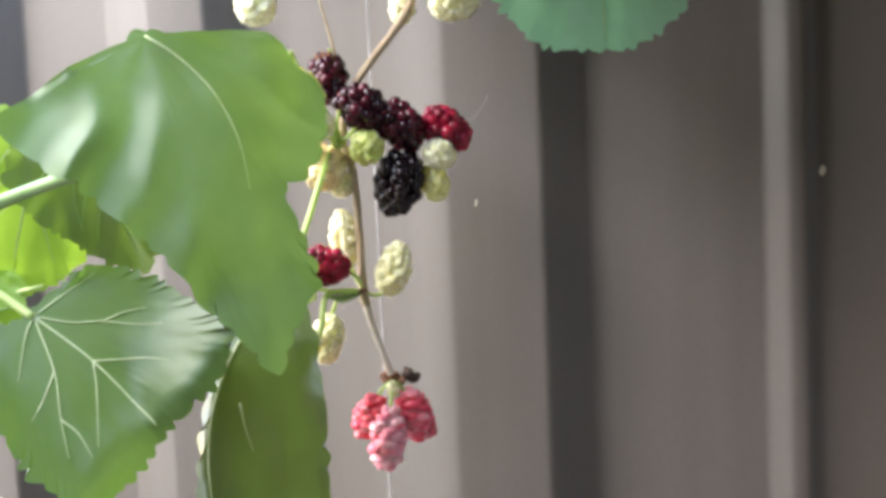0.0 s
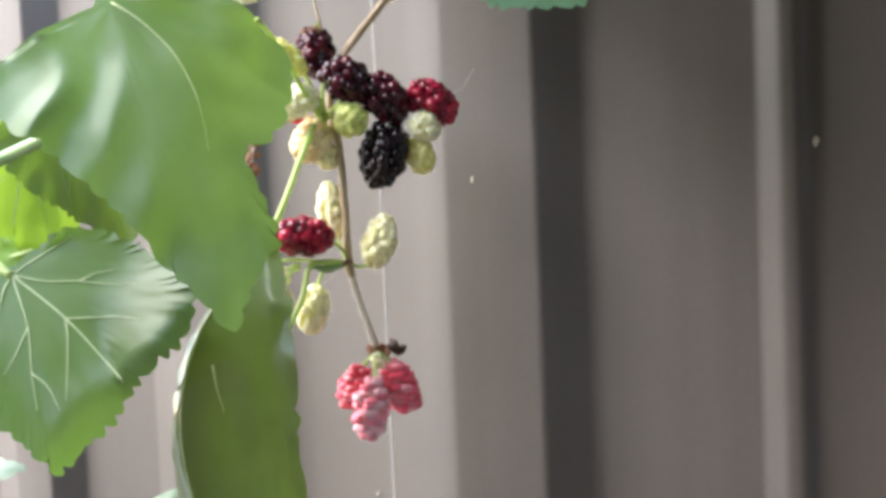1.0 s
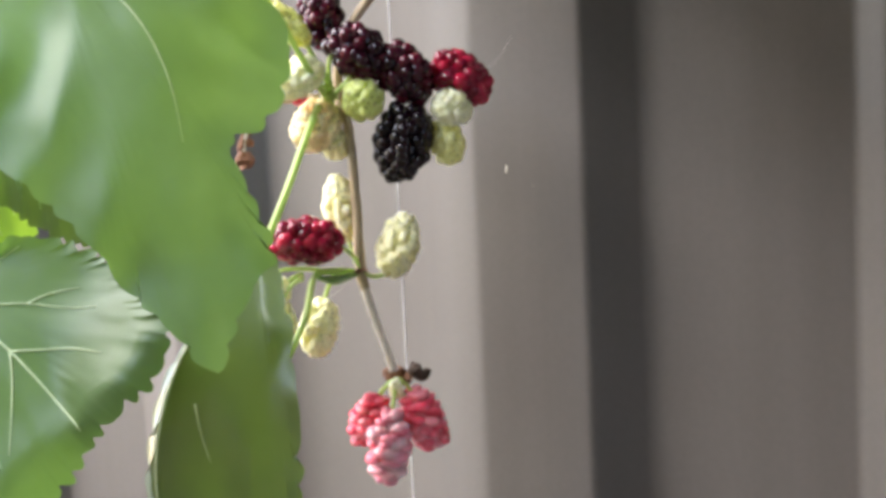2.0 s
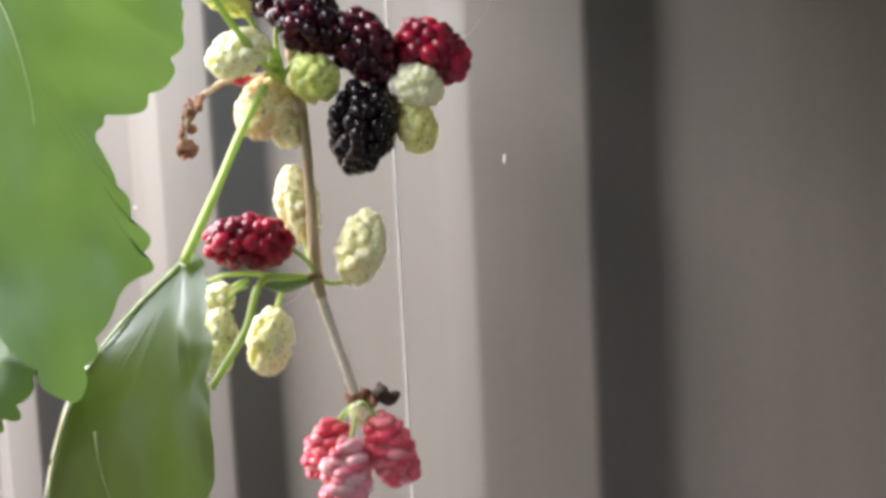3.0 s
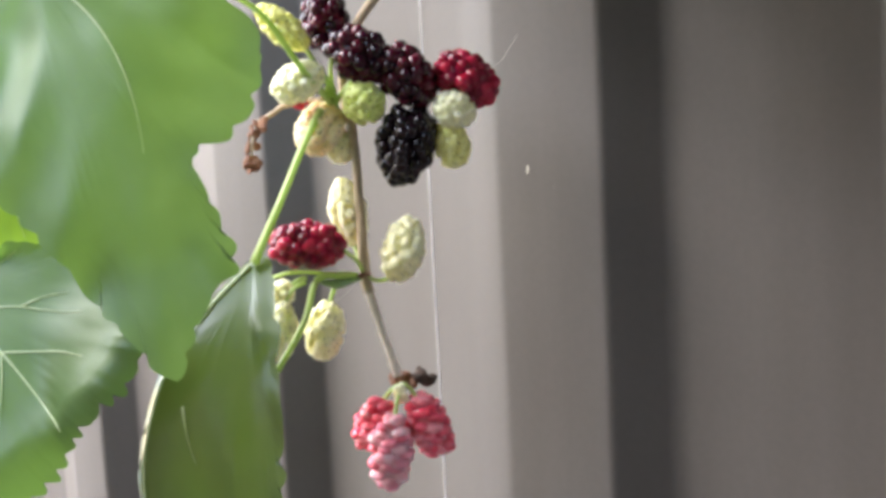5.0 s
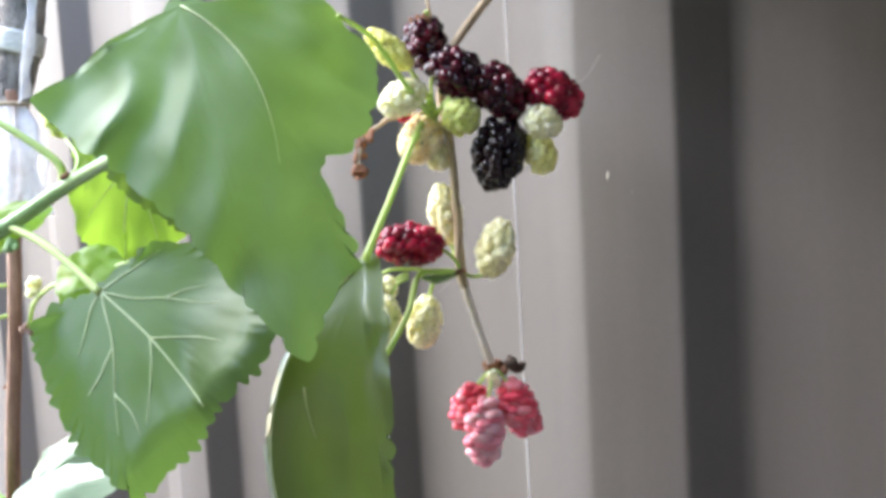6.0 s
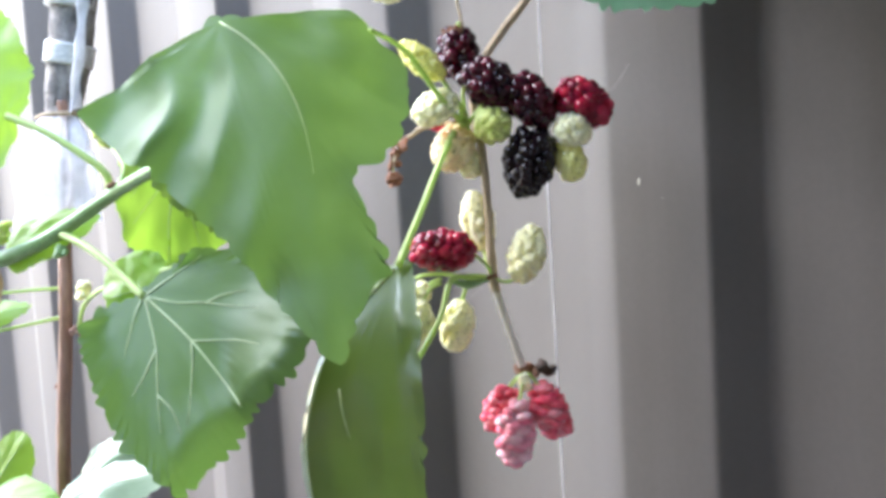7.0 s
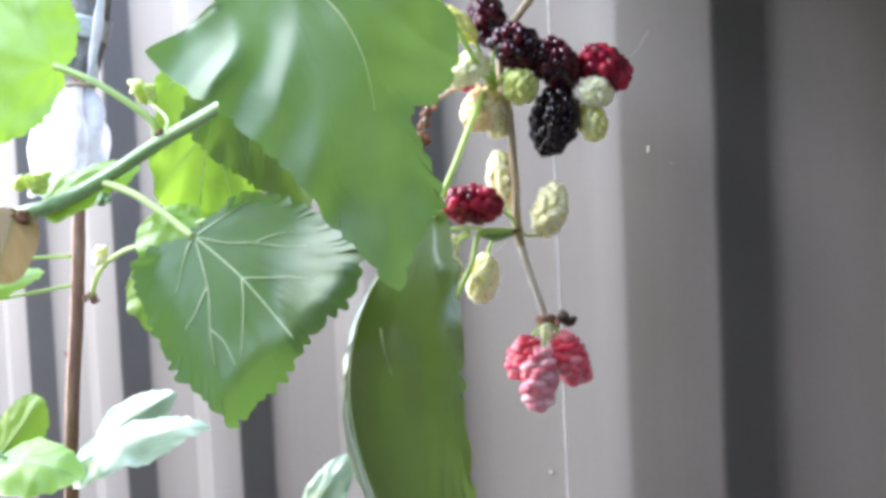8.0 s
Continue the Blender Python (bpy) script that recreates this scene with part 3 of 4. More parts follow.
HUB, NODE, END = (0.0518, 0.3600, 1.2265), (0.0577, 0.3590, 1.1755), (0.0665, 0.3630, 1.1418)
FRUIT = [
    ("over-ripe dark mulberry with a rusty brown top", (0.0489, 0.3633, 1.2503), 8, 0.0, 0.0134, 0.0175, 0.00180, DARKB, (0.0500, 0.362, 1.2590), False),
    ("near-black ripe mulberry", (0.0609, 0.3574, 1.2389), -60, 0.1, 0.0158, 0.0192, 0.00180, DARKB, HUB, False),
    ("dark red ripe mulberry", (0.0738, 0.3612, 1.2322), -38, 0.2, 0.0156, 0.0196, 0.00185, DARKB, HUB, False),
    ("glossy crimson mulberry", (0.0891, 0.3682, 1.2309), -56, 0.0, 0.0150, 0.0205, 0.00180, REDB, None, False),
    ("glossy black fully ripe mulberry", (0.0721, 0.3606, 1.2128), 12, 0.1, 0.0170, 0.0236, 0.00185, BLACKB, None, False),
    ("round unripe green mulberry", (0.0615, 0.3567, 1.2252), -80, 1.6, 0.0128, 0.0134, 0.00135, GREENB, None, True),
    ("pale green unripe mulberry", (0.0866, 0.3618, 1.2220), -70, 0.3, 0.0110, 0.0132, 0.00135, PALEGREENB, None, True),
    ("yellowish unripe mulberry", (0.0845, 0.3657, 1.2122), -15, 0.0, 0.0108, 0.0142, 0.00135, YELLOWB, None, True),
    ("cream-white unripe mulberry", (0.0442, 0.3508, 1.2321), 65, 0.0, 0.0118, 0.0168, 0.00135, WHITEB, HUB, True),
    ("thin yellow-green unripe mulberry", (0.0419, 0.3474, 1.2470), 132, 0.0, 0.0095, 0.0185, 0.00125, YELLOWB, HUB, True),
    ("peach-tinted half-ripe mulberry", (0.0470, 0.3593, 1.2186), 35, 0.0, 0.0146, 0.0170, 0.00150, PEACHB, HUB, True),
    ("small cream mulberry", (0.0519, 0.3617, 1.2131), 5, 0.0, 0.0085, 0.0100, 0.00135, WHITEB, HUB, True),
    ("ripening crimson mulberry lying sideways", (0.0435, 0.3512, 1.1853), 96, 0.0, 0.0135, 0.0222, 0.00180, REDB, NODE, False),
    ("cream-white mulberry behind the stem", (0.0521, 0.3645, 1.1936), 172, 0.0, 0.0119, 0.0212, 0.00145, WHITEB, NODE, True),
    ("cream-white unripe mulberry on a short stalk", (0.0687, 0.3640, 1.1820), 198, 0.0, 0.0128, 0.0205, 0.00150, WHITEB, NODE, True),
    ("cream-white hanging mulberry", (0.0446, 0.3587, 1.1589), 12, 0.0, 0.0124, 0.0182, 0.00150, WHITEB, (0.0485, 0.361, 1.1722), True),
    ("yellow-white hanging mulberry", (0.0350, 0.3475, 1.1610), 6, 0.0, 0.0108, 0.0180, 0.00145, WHITEB, (0.0420, 0.352, 1.1745), True),
    ("small cream mulberry", (0.0339, 0.3509, 1.1710), 50, 0.0, 0.0088, 0.0104, 0.00135, WHITEB, (0.0420, 0.353, 1.1755), True),
    ("bleached pink mulberry with pale ridges", (0.0643, 0.3544, 1.1235), 8, 0.0, 0.0128, 0.0230, 0.00180, PALEPINKB, END, False),
    ("pink-red unripe mulberry", (0.0582, 0.3588, 1.1304), 20, 0.0, 0.0112, 0.0168, 0.00175, PINKB, END, False),
    ("coral pink mulberry", (0.0743, 0.3626, 1.1292), -20, 0.0, 0.0125, 0.0210, 0.00175, PINKB, END, False),
    ("cream unripe mulberry high on the twig", (0.0246, 0.3656, 1.2764), 20, 0.0, 0.0150, 0.0150, 0.00145, WHITEB, (0.0300, 0.368, 1.292), True),
    ("cream unripe mulberry beside the twig", (0.0757, 0.3763, 1.2757), 10, 0.0, 0.0100, 0.0130, 0.00145, WHITEB, (0.0790, 0.373, 1.288), True),
    ("cream unripe mulberry beside the twig", (0.0944, 0.3658, 1.2747), 80, 0.0, 0.0130, 0.0190, 0.00145, WHITEB, (0.0860, 0.371, 1.289), True),
]
for i, (label, place, deg, out, wide, long, grain, skin, stalk, hairs) in enumerate(FRUIT):
    fruit = berry(place, lean(deg, out), wide, long, grain, skin, twig, label, hairs, 11 + i, stalk, ridge=1.3 if skin in (PINKB, PALEPINKB) else 1.0)
    fruit["group"] = "mulberries on the twig"

crumbs("rusty_top", [(0.0475, 0.3605, 1.2570), (0.0505, 0.3610, 1.2578)], 0.0016, DRY, twig, 8, "rusty dried tip of the over-ripe berry")
crumbs("dried_calyx", [(0.0650, 0.3645, 1.1425), (0.0668, 0.3655, 1.1432), (0.0695, 0.364, 1.1420)], 0.0017, DRY, twig, 9, "brown dried calyx above the pink berries")
crumbs("dark_calyx", [(0.0738, 0.364, 1.1427), (0.0722, 0.364, 1.1440)], 0.0017, DRY_DARK, twig, 10, "blackened dried calyx")
crumbs("green_calyx", [(0.0668, 0.3605, 1.1398), (0.0678, 0.3605, 1.1378)], 0.0020, PALEGREENB, twig, 12, "green fruit base")
tube_part("flower_stalk", [(0.0480, 0.3610, 1.2270), (0.0373, 0.3590, 1.2262), (0.0328, 0.3575, 1.2237), (0.0285, 0.3565, 1.2215)], (0.0011, 0.0009, 0.0007, 0.0006), TWIG, twig, "bare stalk of a dried flower", 8, 6, 0.3)
crumbs("dried_flower", [(0.0299, 0.3565, 1.2215), (0.0277, 0.3565, 1.2205), (0.0266, 0.3570, 1.2184), (0.0256, 0.3580, 1.2145)], 0.0014, DRY, twig, 5, "shrivelled red-brown flower")
crumbs("dried_flower", [(0.0254, 0.3583, 1.2102), (0.0251, 0.3583, 1.2083)], 0.0017, DRY, twig, 6, "shrivelled red-brown flower")
tube_part("flower_stalk", [(0.0285, 0.3565, 1.2215), (0.0268, 0.3570, 1.2180), (0.0253, 0.3580, 1.2135), (0.0252, 0.3583, 1.2085)], (0.0006, 0.0005, 0.0005), STRAW, twig, "dry flower axis", 7, 5, 0.3)
for a, b, c in (((0.0530, 0.365, 1.1725), (0.0500, 0.363, 1.1690), (0.0450, 0.360, 1.1665)), ((0.0960, 0.365, 1.2330), (0.1000, 0.366, 1.2350), (0.1050, 0.367, 1.2420))):
    tube_part("silk_thread", [a, b, c], (0.000025, 0.000025), CHIP, twig, "pale spider silk", 4, 6)
crumbs("peach_scar", [(0.0440, 0.3530, 1.2262)], 0.0016, PINKB, twig, 7, "coral patch on the peach berry")
tube_part("petiole", [(0.0510, 0.3580, 1.2262), (0.0475, 0.3440, 1.2360), (0.0433, 0.3300, 1.2484), (0.0445, 0.3000, 1.2520)], (0.0011, 0.0009, 0.0008, 0.0007), PETIOLE, twig, "pale green leaf stalk", 10, 8)
tube_part("petiole", [(0.0577, 0.3590, 1.1750), (0.0515, 0.3560, 1.1758), (0.0455, 0.3520, 1.1748), (0.0437, 0.3450, 1.1640), (0.0400, 0.3320, 1.1528)], (0.0009, 0.0010, 0.0010, 0.0010, 0.0009), PETIOLE, twig, "pale green leaf stalk", 10, 8)
tube_part("bract", [(0.0568, 0.3580, 1.1745), (0.0510, 0.3540, 1.1735), (0.0455, 0.3530, 1.1745)], (0.0006, 0.0016, 0.0004), GREEN_STEM, twig, "small green bract", 8, 6)
tube_part("tendril", [(0.0496, 0.3600, 1.1750), (0.0430, 0.3560, 1.1768), (0.0369, 0.3517, 1.1773), (0.0320, 0.3510, 1.1762), (0.0277, 0.3510, 1.1769)], (0.0006, 0.0006, 0.0005, 0.0007), PETIOLE, twig, "thin green stalk", 8, 6)

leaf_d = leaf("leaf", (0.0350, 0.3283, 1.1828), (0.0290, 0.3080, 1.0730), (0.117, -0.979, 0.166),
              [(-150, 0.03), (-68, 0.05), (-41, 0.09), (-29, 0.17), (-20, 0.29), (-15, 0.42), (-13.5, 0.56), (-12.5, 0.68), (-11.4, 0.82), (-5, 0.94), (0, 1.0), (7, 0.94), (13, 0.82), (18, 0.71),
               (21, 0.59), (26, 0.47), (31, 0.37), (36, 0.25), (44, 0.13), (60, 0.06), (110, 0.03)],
              LEAF_SHADE, twig, "glossy leaf in darker shade green, folded along its midrib, hanging from the twig", 0.04, 0.42, 0.0, 0.02, 15, 0.045, VEIN, 0.0005, (2.4, 0.0), 4, 0, 2.2, 0.0,
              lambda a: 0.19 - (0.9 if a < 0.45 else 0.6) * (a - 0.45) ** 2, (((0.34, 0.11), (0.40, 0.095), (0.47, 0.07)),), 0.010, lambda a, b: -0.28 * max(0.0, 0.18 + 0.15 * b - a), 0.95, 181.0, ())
tube_part("petiole", [(0.0486, 0.3557, 1.2239), (0.0458, 0.3475, 1.2140), (0.0415, 0.3400, 1.2000), (0.0350, 0.3325, 1.1824)], (0.0012, 0.00105, 0.0010, 0.0013), PETIOLE, leaf_d, "pale green leaf stalk", 10, 8)

# ---- the green shoot with large leaves ----
shoot = tagged(empty("mulberry_shoot", (-0.0504, 0.3066, 1.2115)), "green mulberry shoot with large serrated leaves", "branch")
tube_part("stem", [(-0.230, 0.330, 1.172), (-0.1460, 0.3200, 1.1850), (-0.1062, 0.3130, 1.1898), (-0.0885, 0.3100, 1.1935), (-0.0720, 0.3085, 1.2000), (-0.0502, 0.3055, 1.2100), (-0.0325, 0.2980, 1.2155),
                   (-0.0110, 0.2850, 1.2205), (0.000, 0.2840, 1.2235)], (0.0035, 0.0031, 0.0028, 0.0026, 0.0024, 0.0022, 0.0020, 0.0019, 0.0016), GREEN_STEM, shoot, "smooth green stem", 14, 8, 0.06)
crumbs("bud", [(-0.0715, 0.3065, 1.1935)], 0.0018, GREEN_STEM, shoot, 14, "swollen leaf node")
crumbs("bud", [(-0.0480, 0.3040, 1.2130)], 0.0013, DRY, shoot, 15, "brown bud")
crumbs("leaf_scar", [(-0.1040, 0.3085, 1.1885), (-0.1075, 0.3080, 1.1890)], 0.0019, DRY, shoot, 16, "brown leaf scar")

leaf_a = leaf("leaf", (0.0075, 0.2830, 1.2560), (0.0400, 0.2740, 1.1637), (0.351, -0.905, 0.239),
              [(-150, 0.015), (-88, 0.06), (-80, 0.36), (-74, 0.40), (-66, 0.44), (-61, 0.51), (-52, 0.55), (-42, 0.565), (-36, 0.58), (-29, 0.57), (-24, 0.555), (-20, 0.57), (-17, 0.70), (-15, 0.81), (-9, 0.87),
               (-5, 0.91), (0, 1.0), (3, 0.90), (7, 0.79), (11, 0.70), (17, 0.60), (23, 0.55), (33, 0.49), (41, 0.45), (56, 0.45), (67, 0.46), (78, 0.47), (82, 0.30), (92, 0.05)],
              LEAF, shoot, "large mid-green lobed leaf with a serrated edge, glossy above", 0.06, 0.26, 0.0, 0.06, 36, 0.032, VEIN, 0.00032, (0.10, 0.30), 1, 0, 1.0, 0.008,
              lambda a: -0.85 * a * (1 - a) ** 2, (), 0.018, None, 0.50, 66.0, ())
tube_part("petiole", [(0.000, 0.2825, 1.2235), (0.003, 0.289, 1.240), (0.0072, 0.2850, 1.2552)], (0.0012, 0.0011, 0.0012), PETIOLE, leaf_a, "pale green leaf stalk", 10, 8)
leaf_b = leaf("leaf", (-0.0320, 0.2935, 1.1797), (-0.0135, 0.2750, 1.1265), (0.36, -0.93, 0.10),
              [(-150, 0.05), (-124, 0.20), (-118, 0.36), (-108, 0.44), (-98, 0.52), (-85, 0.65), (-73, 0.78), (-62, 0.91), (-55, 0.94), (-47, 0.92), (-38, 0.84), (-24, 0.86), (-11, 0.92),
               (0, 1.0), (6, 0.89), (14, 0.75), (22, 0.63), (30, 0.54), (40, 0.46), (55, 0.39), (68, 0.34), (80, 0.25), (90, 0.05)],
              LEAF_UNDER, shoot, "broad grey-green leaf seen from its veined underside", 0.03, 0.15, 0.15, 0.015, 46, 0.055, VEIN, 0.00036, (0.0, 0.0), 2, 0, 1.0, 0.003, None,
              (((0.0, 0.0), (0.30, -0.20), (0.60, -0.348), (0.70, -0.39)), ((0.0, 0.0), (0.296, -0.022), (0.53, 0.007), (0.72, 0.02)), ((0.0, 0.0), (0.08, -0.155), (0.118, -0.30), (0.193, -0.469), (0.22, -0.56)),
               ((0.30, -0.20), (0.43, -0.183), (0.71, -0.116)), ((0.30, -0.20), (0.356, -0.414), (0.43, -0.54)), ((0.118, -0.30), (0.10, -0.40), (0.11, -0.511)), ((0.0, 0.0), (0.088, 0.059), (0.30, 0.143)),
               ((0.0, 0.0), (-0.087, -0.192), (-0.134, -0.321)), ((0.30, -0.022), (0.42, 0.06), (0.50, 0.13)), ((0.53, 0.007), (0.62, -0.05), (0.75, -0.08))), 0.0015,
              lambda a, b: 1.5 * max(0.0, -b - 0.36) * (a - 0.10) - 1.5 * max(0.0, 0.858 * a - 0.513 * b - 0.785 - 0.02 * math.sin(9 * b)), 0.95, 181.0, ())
tube_part("petiole", [(-0.0715, 0.3075, 1.1985), (-0.0570, 0.3020, 1.1938), (-0.0430, 0.297, 1.1865), (-0.0320, 0.2931, 1.1795)], (0.0014, 0.0012, 0.0011, 0.0013), PETIOLE, leaf_b, "pale green leaf stalk", 10, 8)
leaf_c = leaf("leaf", (-0.0407, 0.3351, 1.2388), (-0.0622, 0.3474, 1.1786), (0.013, -0.979, -0.204),
              [(-150, 0.06), (-82, 0.22), (-49, 0.48), (-29, 0.72), (-18, 0.83), (-9, 0.92), (0, 1.0), (10, 0.93), (18, 0.84), (24, 0.74), (32, 0.60), (40, 0.50), (60, 0.40), (78, 0.32), (95, 0.10)],
              LEAF_YOUNG, shoot, "bright yellow-green leaf with the light shining through", 0.1, 0.15, 0.0, 0.06, 40, 0.04, VEIN, 0.0004, (0.0, 0.0), 5, 2)
# its shade is also in the darker leaf colour
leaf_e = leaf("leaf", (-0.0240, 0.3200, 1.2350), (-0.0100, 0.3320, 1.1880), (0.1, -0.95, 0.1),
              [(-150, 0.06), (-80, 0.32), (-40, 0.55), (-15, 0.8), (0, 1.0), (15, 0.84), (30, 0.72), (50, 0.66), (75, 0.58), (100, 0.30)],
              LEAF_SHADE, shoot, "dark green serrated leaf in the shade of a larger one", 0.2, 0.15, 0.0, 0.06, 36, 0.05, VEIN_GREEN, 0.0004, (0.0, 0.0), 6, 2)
leaf_tl = leaf("leaf", (-0.0835, 0.3010, 1.2375), (-0.1400, 0.2950, 1.2535), (0.05, -0.95, 0.3),
               [(-150, 0.06), (-110, 0.16), (-80, 0.42), (-62, 0.60), (-35, 0.84), (0, 1.0), (38, 0.91), (62, 0.66), (85, 0.36), (110, 0.16), (150, 0.06)],
               LEAF_YOUNG, shoot, "bright green sunlit leaf on a long stalk", 0.15, 0.2, 0.0, 0.06, 50, 0.03, None)
tube_part("petiole", [(-0.0504, 0.3060, 1.2112), (-0.0520, 0.3050, 1.2185), (-0.0690, 0.3020, 1.2310), (-0.0835, 0.3010, 1.2375)], (0.0014, 0.0012, 0.0011, 0.0012), PETIOLE, leaf_tl, "pale green leaf stalk", 10, 8)
SIMPLE = [(-150, 0.07), (-100, 0.22), (-60, 0.36), (-35, 0.50), (-18, 0.74), (-8, 0.90), (0, 1.0), (8, 0.90), (18, 0.74), (35, 0.50), (60, 0.36), (100, 0.22), (150, 0.07)]


def small_leaf(base, tip, normal, material, parent, label, wide=1.0, seed=0, fold=0.25, curl=0.0):
    return leaf("leaf", base, tip, normal, [(a, r * (1 + (wide - 1) * min(1, abs(math.sin(radians(a))) * 2.5))) for a, r in SIMPLE], material, parent, label,
                fold, 0.25, curl, 0.05, 22, 0.022, VEIN_GREEN, 0.00022, (0.0, 0.0), seed, 0, 1.0, 0.004, None, (), 0.004, None, 0.95, 181.0, ((0, 0.9, 0, 1.0),))


small_leaf((-0.0500, 0.3260, 1.1790), (-0.0745, 0.3300, 1.1735), (-0.05, -0.95, 0.15), LEAF_YOUNG, shoot, "small lime-green sunlit leaf", 1.7, 21)
small_leaf((-0.0640, 0.3320, 1.1690), (-0.0805, 0.3350, 1.1500), (-0.05, -0.95, 0.15), LEAF_YOUNG, shoot, "small lime-green sunlit leaf", 1.6, 22)
small_leaf((-0.0982, 0.3130, 1.1930), (-0.0640, 0.3170, 1.2040), (0.1, -0.9, 0.5), LEAF_YOUNG, shoot, "narrow green leaf along the stem", 0.8, 23)
crumbs("flower_bud", [(-0.0709, 0.329, 1.2327), (-0.0690, 0.330, 1.2290), (-0.0660, 0.330, 1.2300)], 0.0022, GREENB, shoot, 24, "green young flower spike")
tube_part("flower_stalk", [(-0.0480, 0.3070, 1.2130), (-0.0520, 0.316, 1.2190), (-0.0660, 0.329, 1.2270)], (0.0006, 0.0005, 0.0005), PETIOLE, shoot, "thin green flower stalk", 8, 6)
crumbs("flower_bud", [(-0.0965, 0.309, 1.2010), (-0.1000, 0.310, 1.1995), (-0.1083, 0.311, 1.2000)], 0.0024, GREENB, shoot, 25, "green young flower spike")
small_leaf((-0.1075, 0.3060, 1.1885), (-0.1130, 0.3030, 1.1660), (0.4, -0.8, 0.2), DRY_LEAF, shoot, "withered tan leaf on the stem", 1.3, 26, 0.4)

# a leaf from higher up that hangs into view
high = tagged(empty("mulberry_leaf_above", (0.1298, 0.2834, 1.2907)), "hanging blue-green mulberry leaf with a scalloped edge", "leaf")
leaf_t = leaf("leaf", (0.1298, 0.2834, 1.2907), (0.1301, 0.2745, 1.2459), (0.098, -0.976, 0.195),
              [(-150, 0.20), (-95, 0.44), (-60, 0.68), (-40, 0.84), (-28, 0.92), (-18, 0.95), (-8, 1.0), (0, 1.0), (14, 1.02), (23, 1.03), (30, 1.0), (38, 0.95), (48, 0.88), (63, 0.74), (95, 0.50), (150, 0.20)],
              LEAF_MINT, high, "", 0.1, 0.2, 0.22, 0.05, 40, 0.055, VEIN_GREEN, 0.0003, (0.0, 0.0), 8, 0, pleat=0.004)
tube_part("petiole", [(0.1298, 0.2840, 1.2905), (0.128, 0.300, 1.305), (0.118, 0.345, 1.325), (0.1120, 0.378, 1.325)], (0.0012, 0.0011, 0.0011, 0.0012), PETIOLE, high, "pale green leaf stalk", 10, 8)

# ---- the brown cane against the fence, its wrapped graft and low leaves ----
cane = tagged(empty("mulberry_cane", (-0.1478, 0.385, 0.0040)), "upright reddish-brown mulberry cane with side shoots", "cane")
tube_part("stem", [(-0.1695, 0.372, -0.0160), (-0.1615, 0.376, 0.5040), (-0.1515, 0.382, 0.9540), (-0.1478, 0.385, 1.0805), (-0.1432, 0.390, 1.1508), (-0.1422, 0.395, 1.1999), (-0.1420, 0.400, 1.2360), (-0.1430, 0.401, 1.2500)],
          (0.0045, 0.0040, 0.0034, 0.0030, 0.0029, 0.0028, 0.0027, 0.0027), CANE, cane, "reddish-brown bark", 14, 14, 0.08)
crumbs("bud", [(-0.1360, 0.3885, 1.1515), (-0.1340, 0.388, 1.1525)], 0.0016, CANE, cane, 31, "pointed brown bud")
crumbs("bud", [(-0.1485, 0.388, 1.1280)], 0.0011, DRY, cane, 32, "small red-brown bud")
crumbs("bud", [(-0.1435, 0.383, 1.0810), (-0.1415, 0.383, 1.0780)], 0.0021, CANE, cane, 33, "brown bud")
tube_part("side_shoot", [(-0.1345, 0.388, 1.1530), (-0.1245, 0.380, 1.1640), (-0.1065, 0.368, 1.1720), (-0.0845, 0.350, 1.1760), (-0.0395, 0.322, 1.1855)], (0.0010, 0.0010, 0.0009, 0.0008, 0.0007), PETIOLE, cane, "pale green side shoot", 8, 6)
crumbs("flower_bud", [(-0.1205, 0.377, 1.1695), (-0.1210, 0.377, 1.1730)], 0.0019, WHITEB, cane, 34, "cream flower bud")
tube_part("side_shoot", [(-0.1440, 0.392, 1.1700), (-0.1515, 0.385, 1.1705), (-0.1635, 0.375, 1.1705)], (0.0008, 0.0007, 0.0006), PETIOLE, cane, "pale green side shoot", 8, 6)
tube_part("side_shoot", [(-0.1435, 0.392, 1.1580), (-0.1555, 0.382, 1.1560), (-0.1815, 0.372, 1.1520)], (0.0008, 0.0007, 0.0006), PETIOLE, cane, "pale green side shoot", 8, 6)
small_leaf((-0.1900, 0.3720, 1.1540), (-0.1500, 0.3780, 1.1650), (0.1, -0.8, 0.5), LEAF_YOUNG, cane, "small lime-green sunlit leaf", 0.7, 35)
small_leaf((-0.1152, 0.3600, 1.0960), (-0.0809, 0.3600, 1.1171), (0.2, -0.75, 0.6), LEAF_SHEEN, cane, "leaf with a strong sky sheen painted in as pale green", 0.9, 36)
small_leaf((-0.1245, 0.3560, 1.0890), (-0.0609, 0.3480, 1.1074), (0.2, -0.7, 0.7), LEAF_SHEEN, cane, "long leaf with a strong sky sheen painted in as pale green", 0.55, 37)
small_leaf((-0.1635, 0.3620, 1.0900), (-0.1415, 0.3600, 1.1135), (0.1, -0.9, 0.3), LEAF_YOUNG, cane, "lime-green sunlit leaf", 1.2, 38)
small_leaf((-0.1535, 0.3480, 1.0910), (-0.1115, 0.3400, 1.0890), (0.1, -0.6, 0.7), LEAF_YOUNG, cane, "lime-green sunlit leaf near the foot of the cane", 1.0, 39)
small_leaf((-0.0280, 0.3620, 1.0680), (-0.0085, 0.3600, 1.0945), (-0.1, -0.85, 0.5), LEAF_SHEEN, cane, "leaf with a strong sky sheen painted in as pale green", 0.9, 40)
tube_part("side_shoot", [(-0.1478, 0.384, 1.0560), (-0.0900, 0.3700, 1.0480), (-0.0280, 0.3620, 1.0680)], (0.0010, 0.0009, 0.0007), GREEN_STEM, cane, "thin dark green shoot", 8, 6)
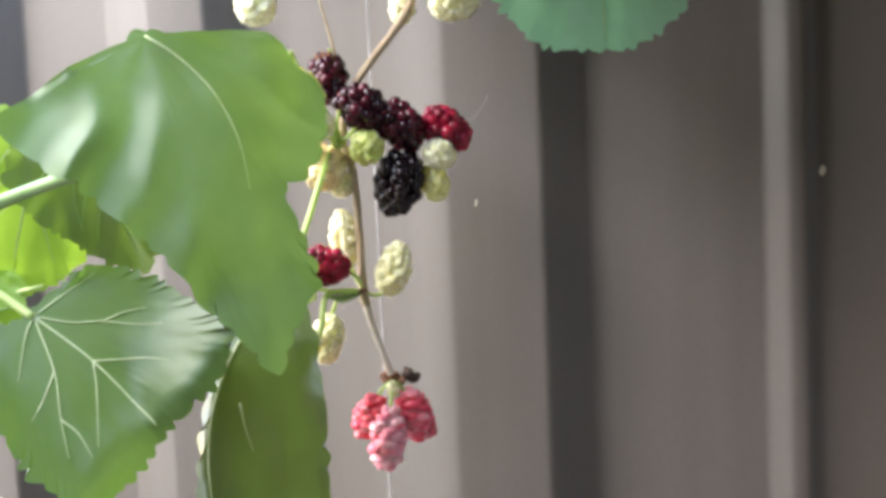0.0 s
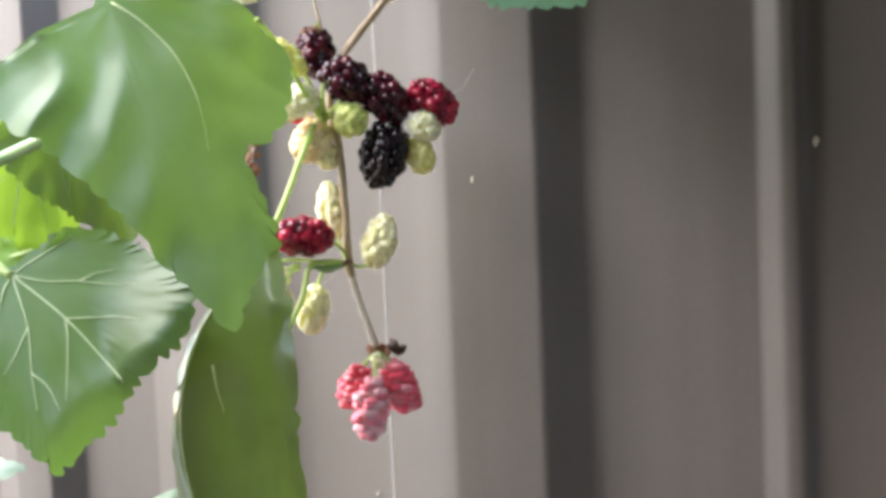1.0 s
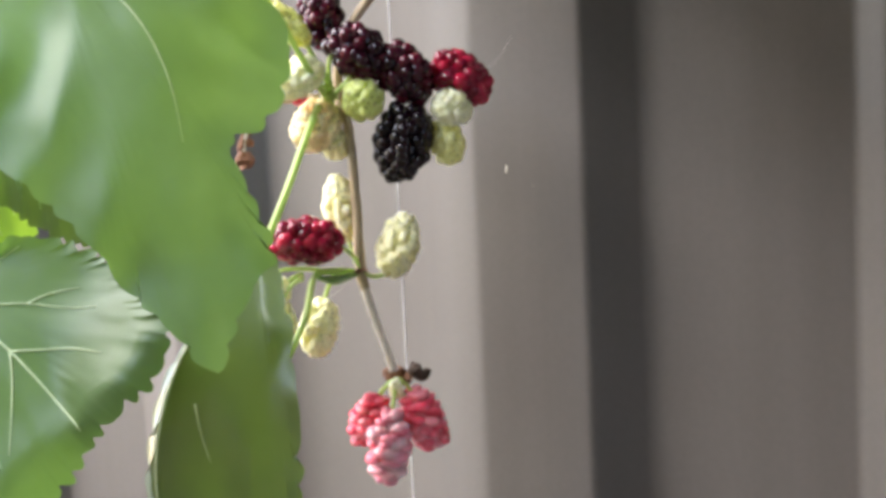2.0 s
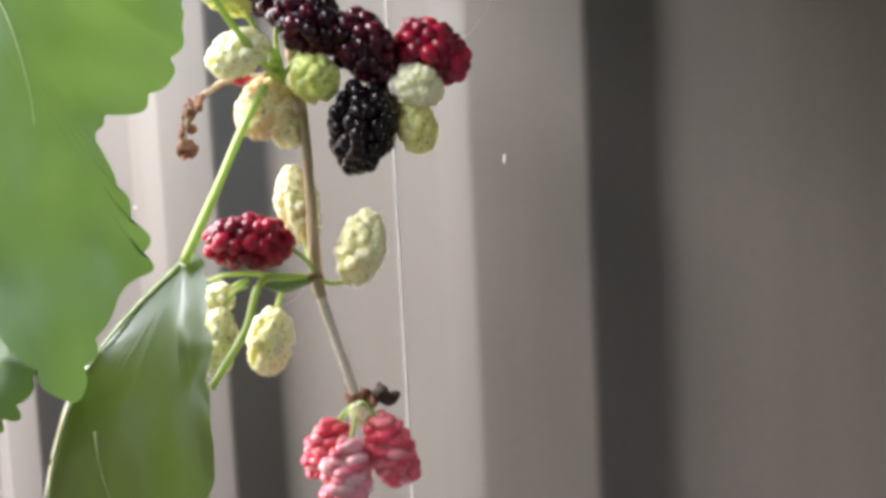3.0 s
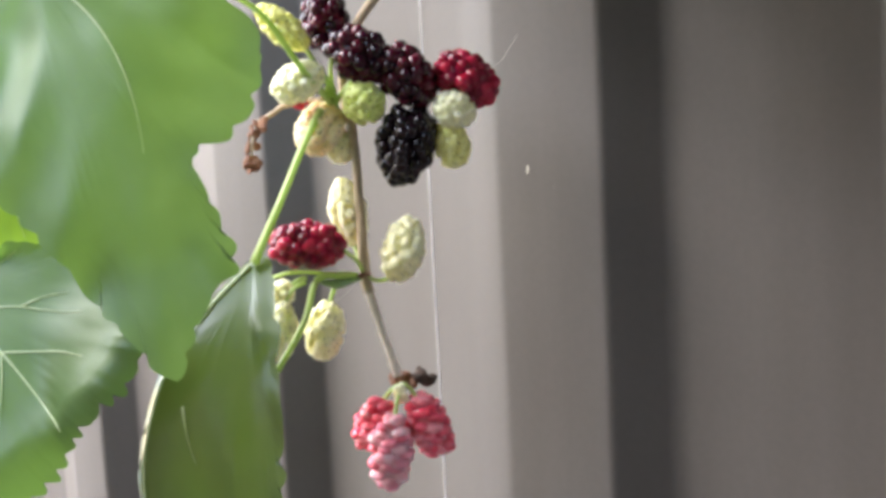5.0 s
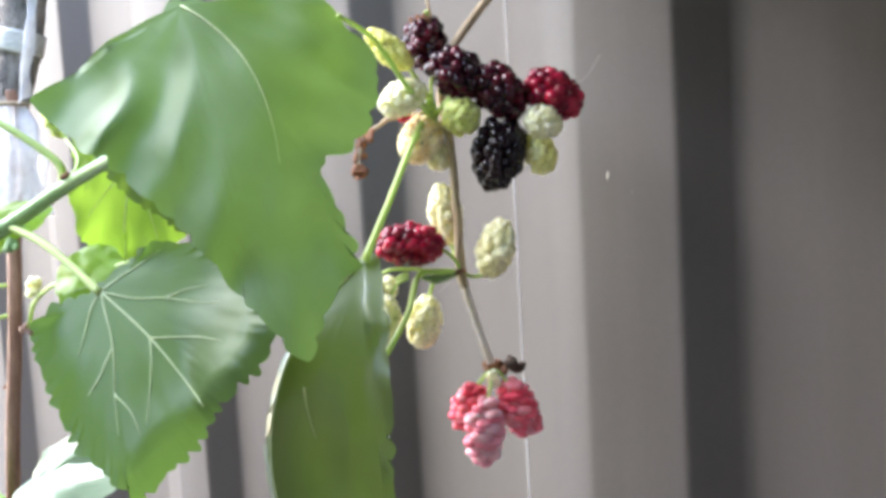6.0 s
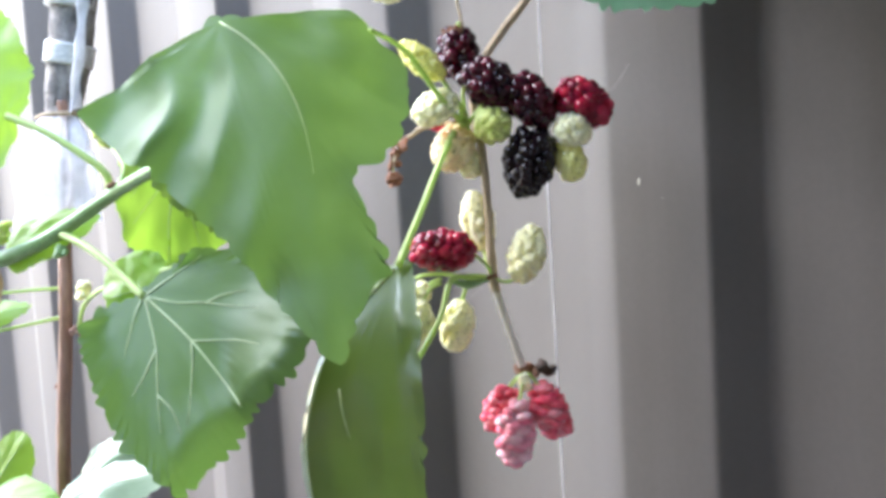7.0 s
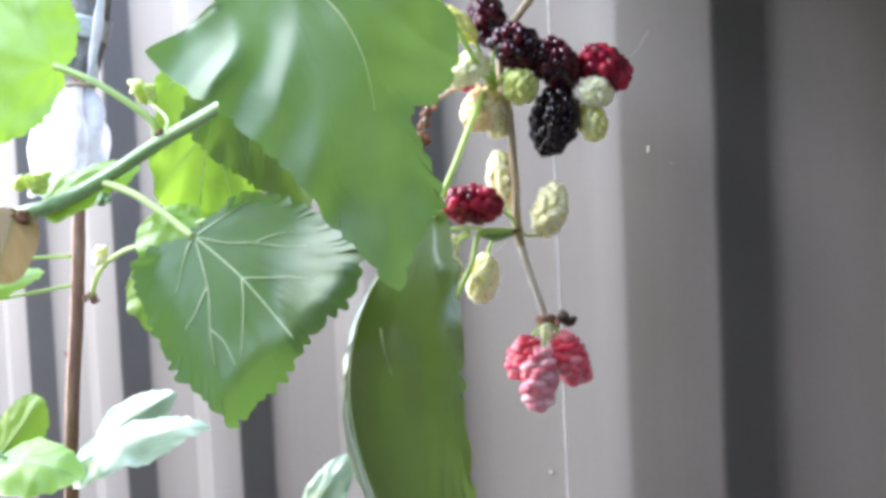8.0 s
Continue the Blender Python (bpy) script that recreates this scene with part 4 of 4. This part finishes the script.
tube_part("side_shoot", [(-0.1415, 0.383, 1.0780), (-0.1335, 0.362, 1.0820), (-0.1515, 0.350, 1.0920), (-0.1765, 0.350, 1.0990)], (0.0009, 0.0008, 0.0007, 0.0006), GREEN_STEM, cane, "thin dark green shoot", 8, 6)

post = tagged(empty("wrapped_stake", (-0.1455, 0.408, 1.2430)), "mottled grey stake bound with white tape above the cane", "stake")
tube_part("core", [(-0.1465, 0.404, 1.2425), (-0.1455, 0.407, 1.2550), (-0.1420, 0.409, 1.2750), (-0.1365, 0.410, 1.3110), (-0.1265, 0.412, 1.4110), (-0.1115, 0.414, 1.5910)], (0.0068, 0.0086, 0.0094, 0.0098, 0.0100, 0.0100), BARK, post, "mottled grey bark", 20, 10, 0.12)
for z0, z1, x in ((1.2655, 1.2745, -0.1430), (1.2900, 1.3000, -0.1393)):
    tube_part("tape_band", [(x - 0.0008, 0.408, z0), (x, 0.4085, (z0 + z1) / 2), (x + 0.0008, 0.409, z1)], (0.0104, 0.0105, 0.0106), TAPE, post, "white tape band", 24, 3, 0.03)
tube_part("string", [(-0.1540, 0.397, 1.2435), (-0.1465, 0.3945, 1.2445), (-0.1390, 0.398, 1.2445), (-0.1370, 0.404, 1.2440)], (0.0009, 0.0009, 0.0009), STRING, post, "tan string tie", 8, 6, 0.2)

film = tagged(empty("plastic_film", (-0.1455, 0.400, 1.2260)), "crumpled white translucent plastic film tied round the cane", "plastic")
bm = bmesh.new()
cols = []
for i in range(31):
    f = i / 30
    z = 1.2435 - 0.046 * f + 0.002 * noise.noise(Vector((f * 6, 3, 1)))
    mid = Vector((-0.1462 - 0.0015 * f, 0.400 - 0.003 * f, z))
    wide = 0.0075 + 0.0090 * math.sin(min(1, f * 1.25) * math.pi / 2) - 0.003 * max(0, f - 0.7)
    ring = []
    for j in range(64):
        w = 2 * math.pi * j / 64
        r = wide * (1 + 0.16 * math.sin(7 * w + 3 * f) + 0.45 * noise.noise(Vector((math.cos(w) * 2.2, math.sin(w) * 2.2, f * 2.5))))
        ring.append(bm.verts.new(mid + Vector((math.cos(w) * r, math.sin(w) * r * 0.75, 0.006 * f * noise.noise(Vector((math.cos(w) * 3, math.sin(w) * 3, 2)))))))
    cols.append(ring)
for r0, r1 in zip(cols, cols[1:]):
    for j in range(64):
        bm.faces.new((r0[j], r0[(j + 1) % 64], r1[(j + 1) % 64], r1[j]))
under(part("skirt", bm, FILM), film)
bm = bmesh.new()
cols = []
for i in range(25):
    f = i / 24
    c = Vector((-0.1360 + 0.0130 * f, 0.401 + 0.003 * f, 1.245 + 0.075 * f))
    ring = []
    for j in range(9):
        g = j / 8 - 0.5
        ring.append(bm.verts.new(c + Vector((g * (0.004 + 0.003 * f), -0.004 * math.cos(g * 3) + 0.003 * noise.noise(Vector((g * 3, f * 7, 4))), 0.003 * g))))
    cols.append(ring)
for r0, r1 in zip(cols, cols[1:]):
    for j in range(8):
        bm.faces.new((r0[j], r0[j + 1], r1[j + 1], r1[j]))
under(part("fold", bm, FILM), film)
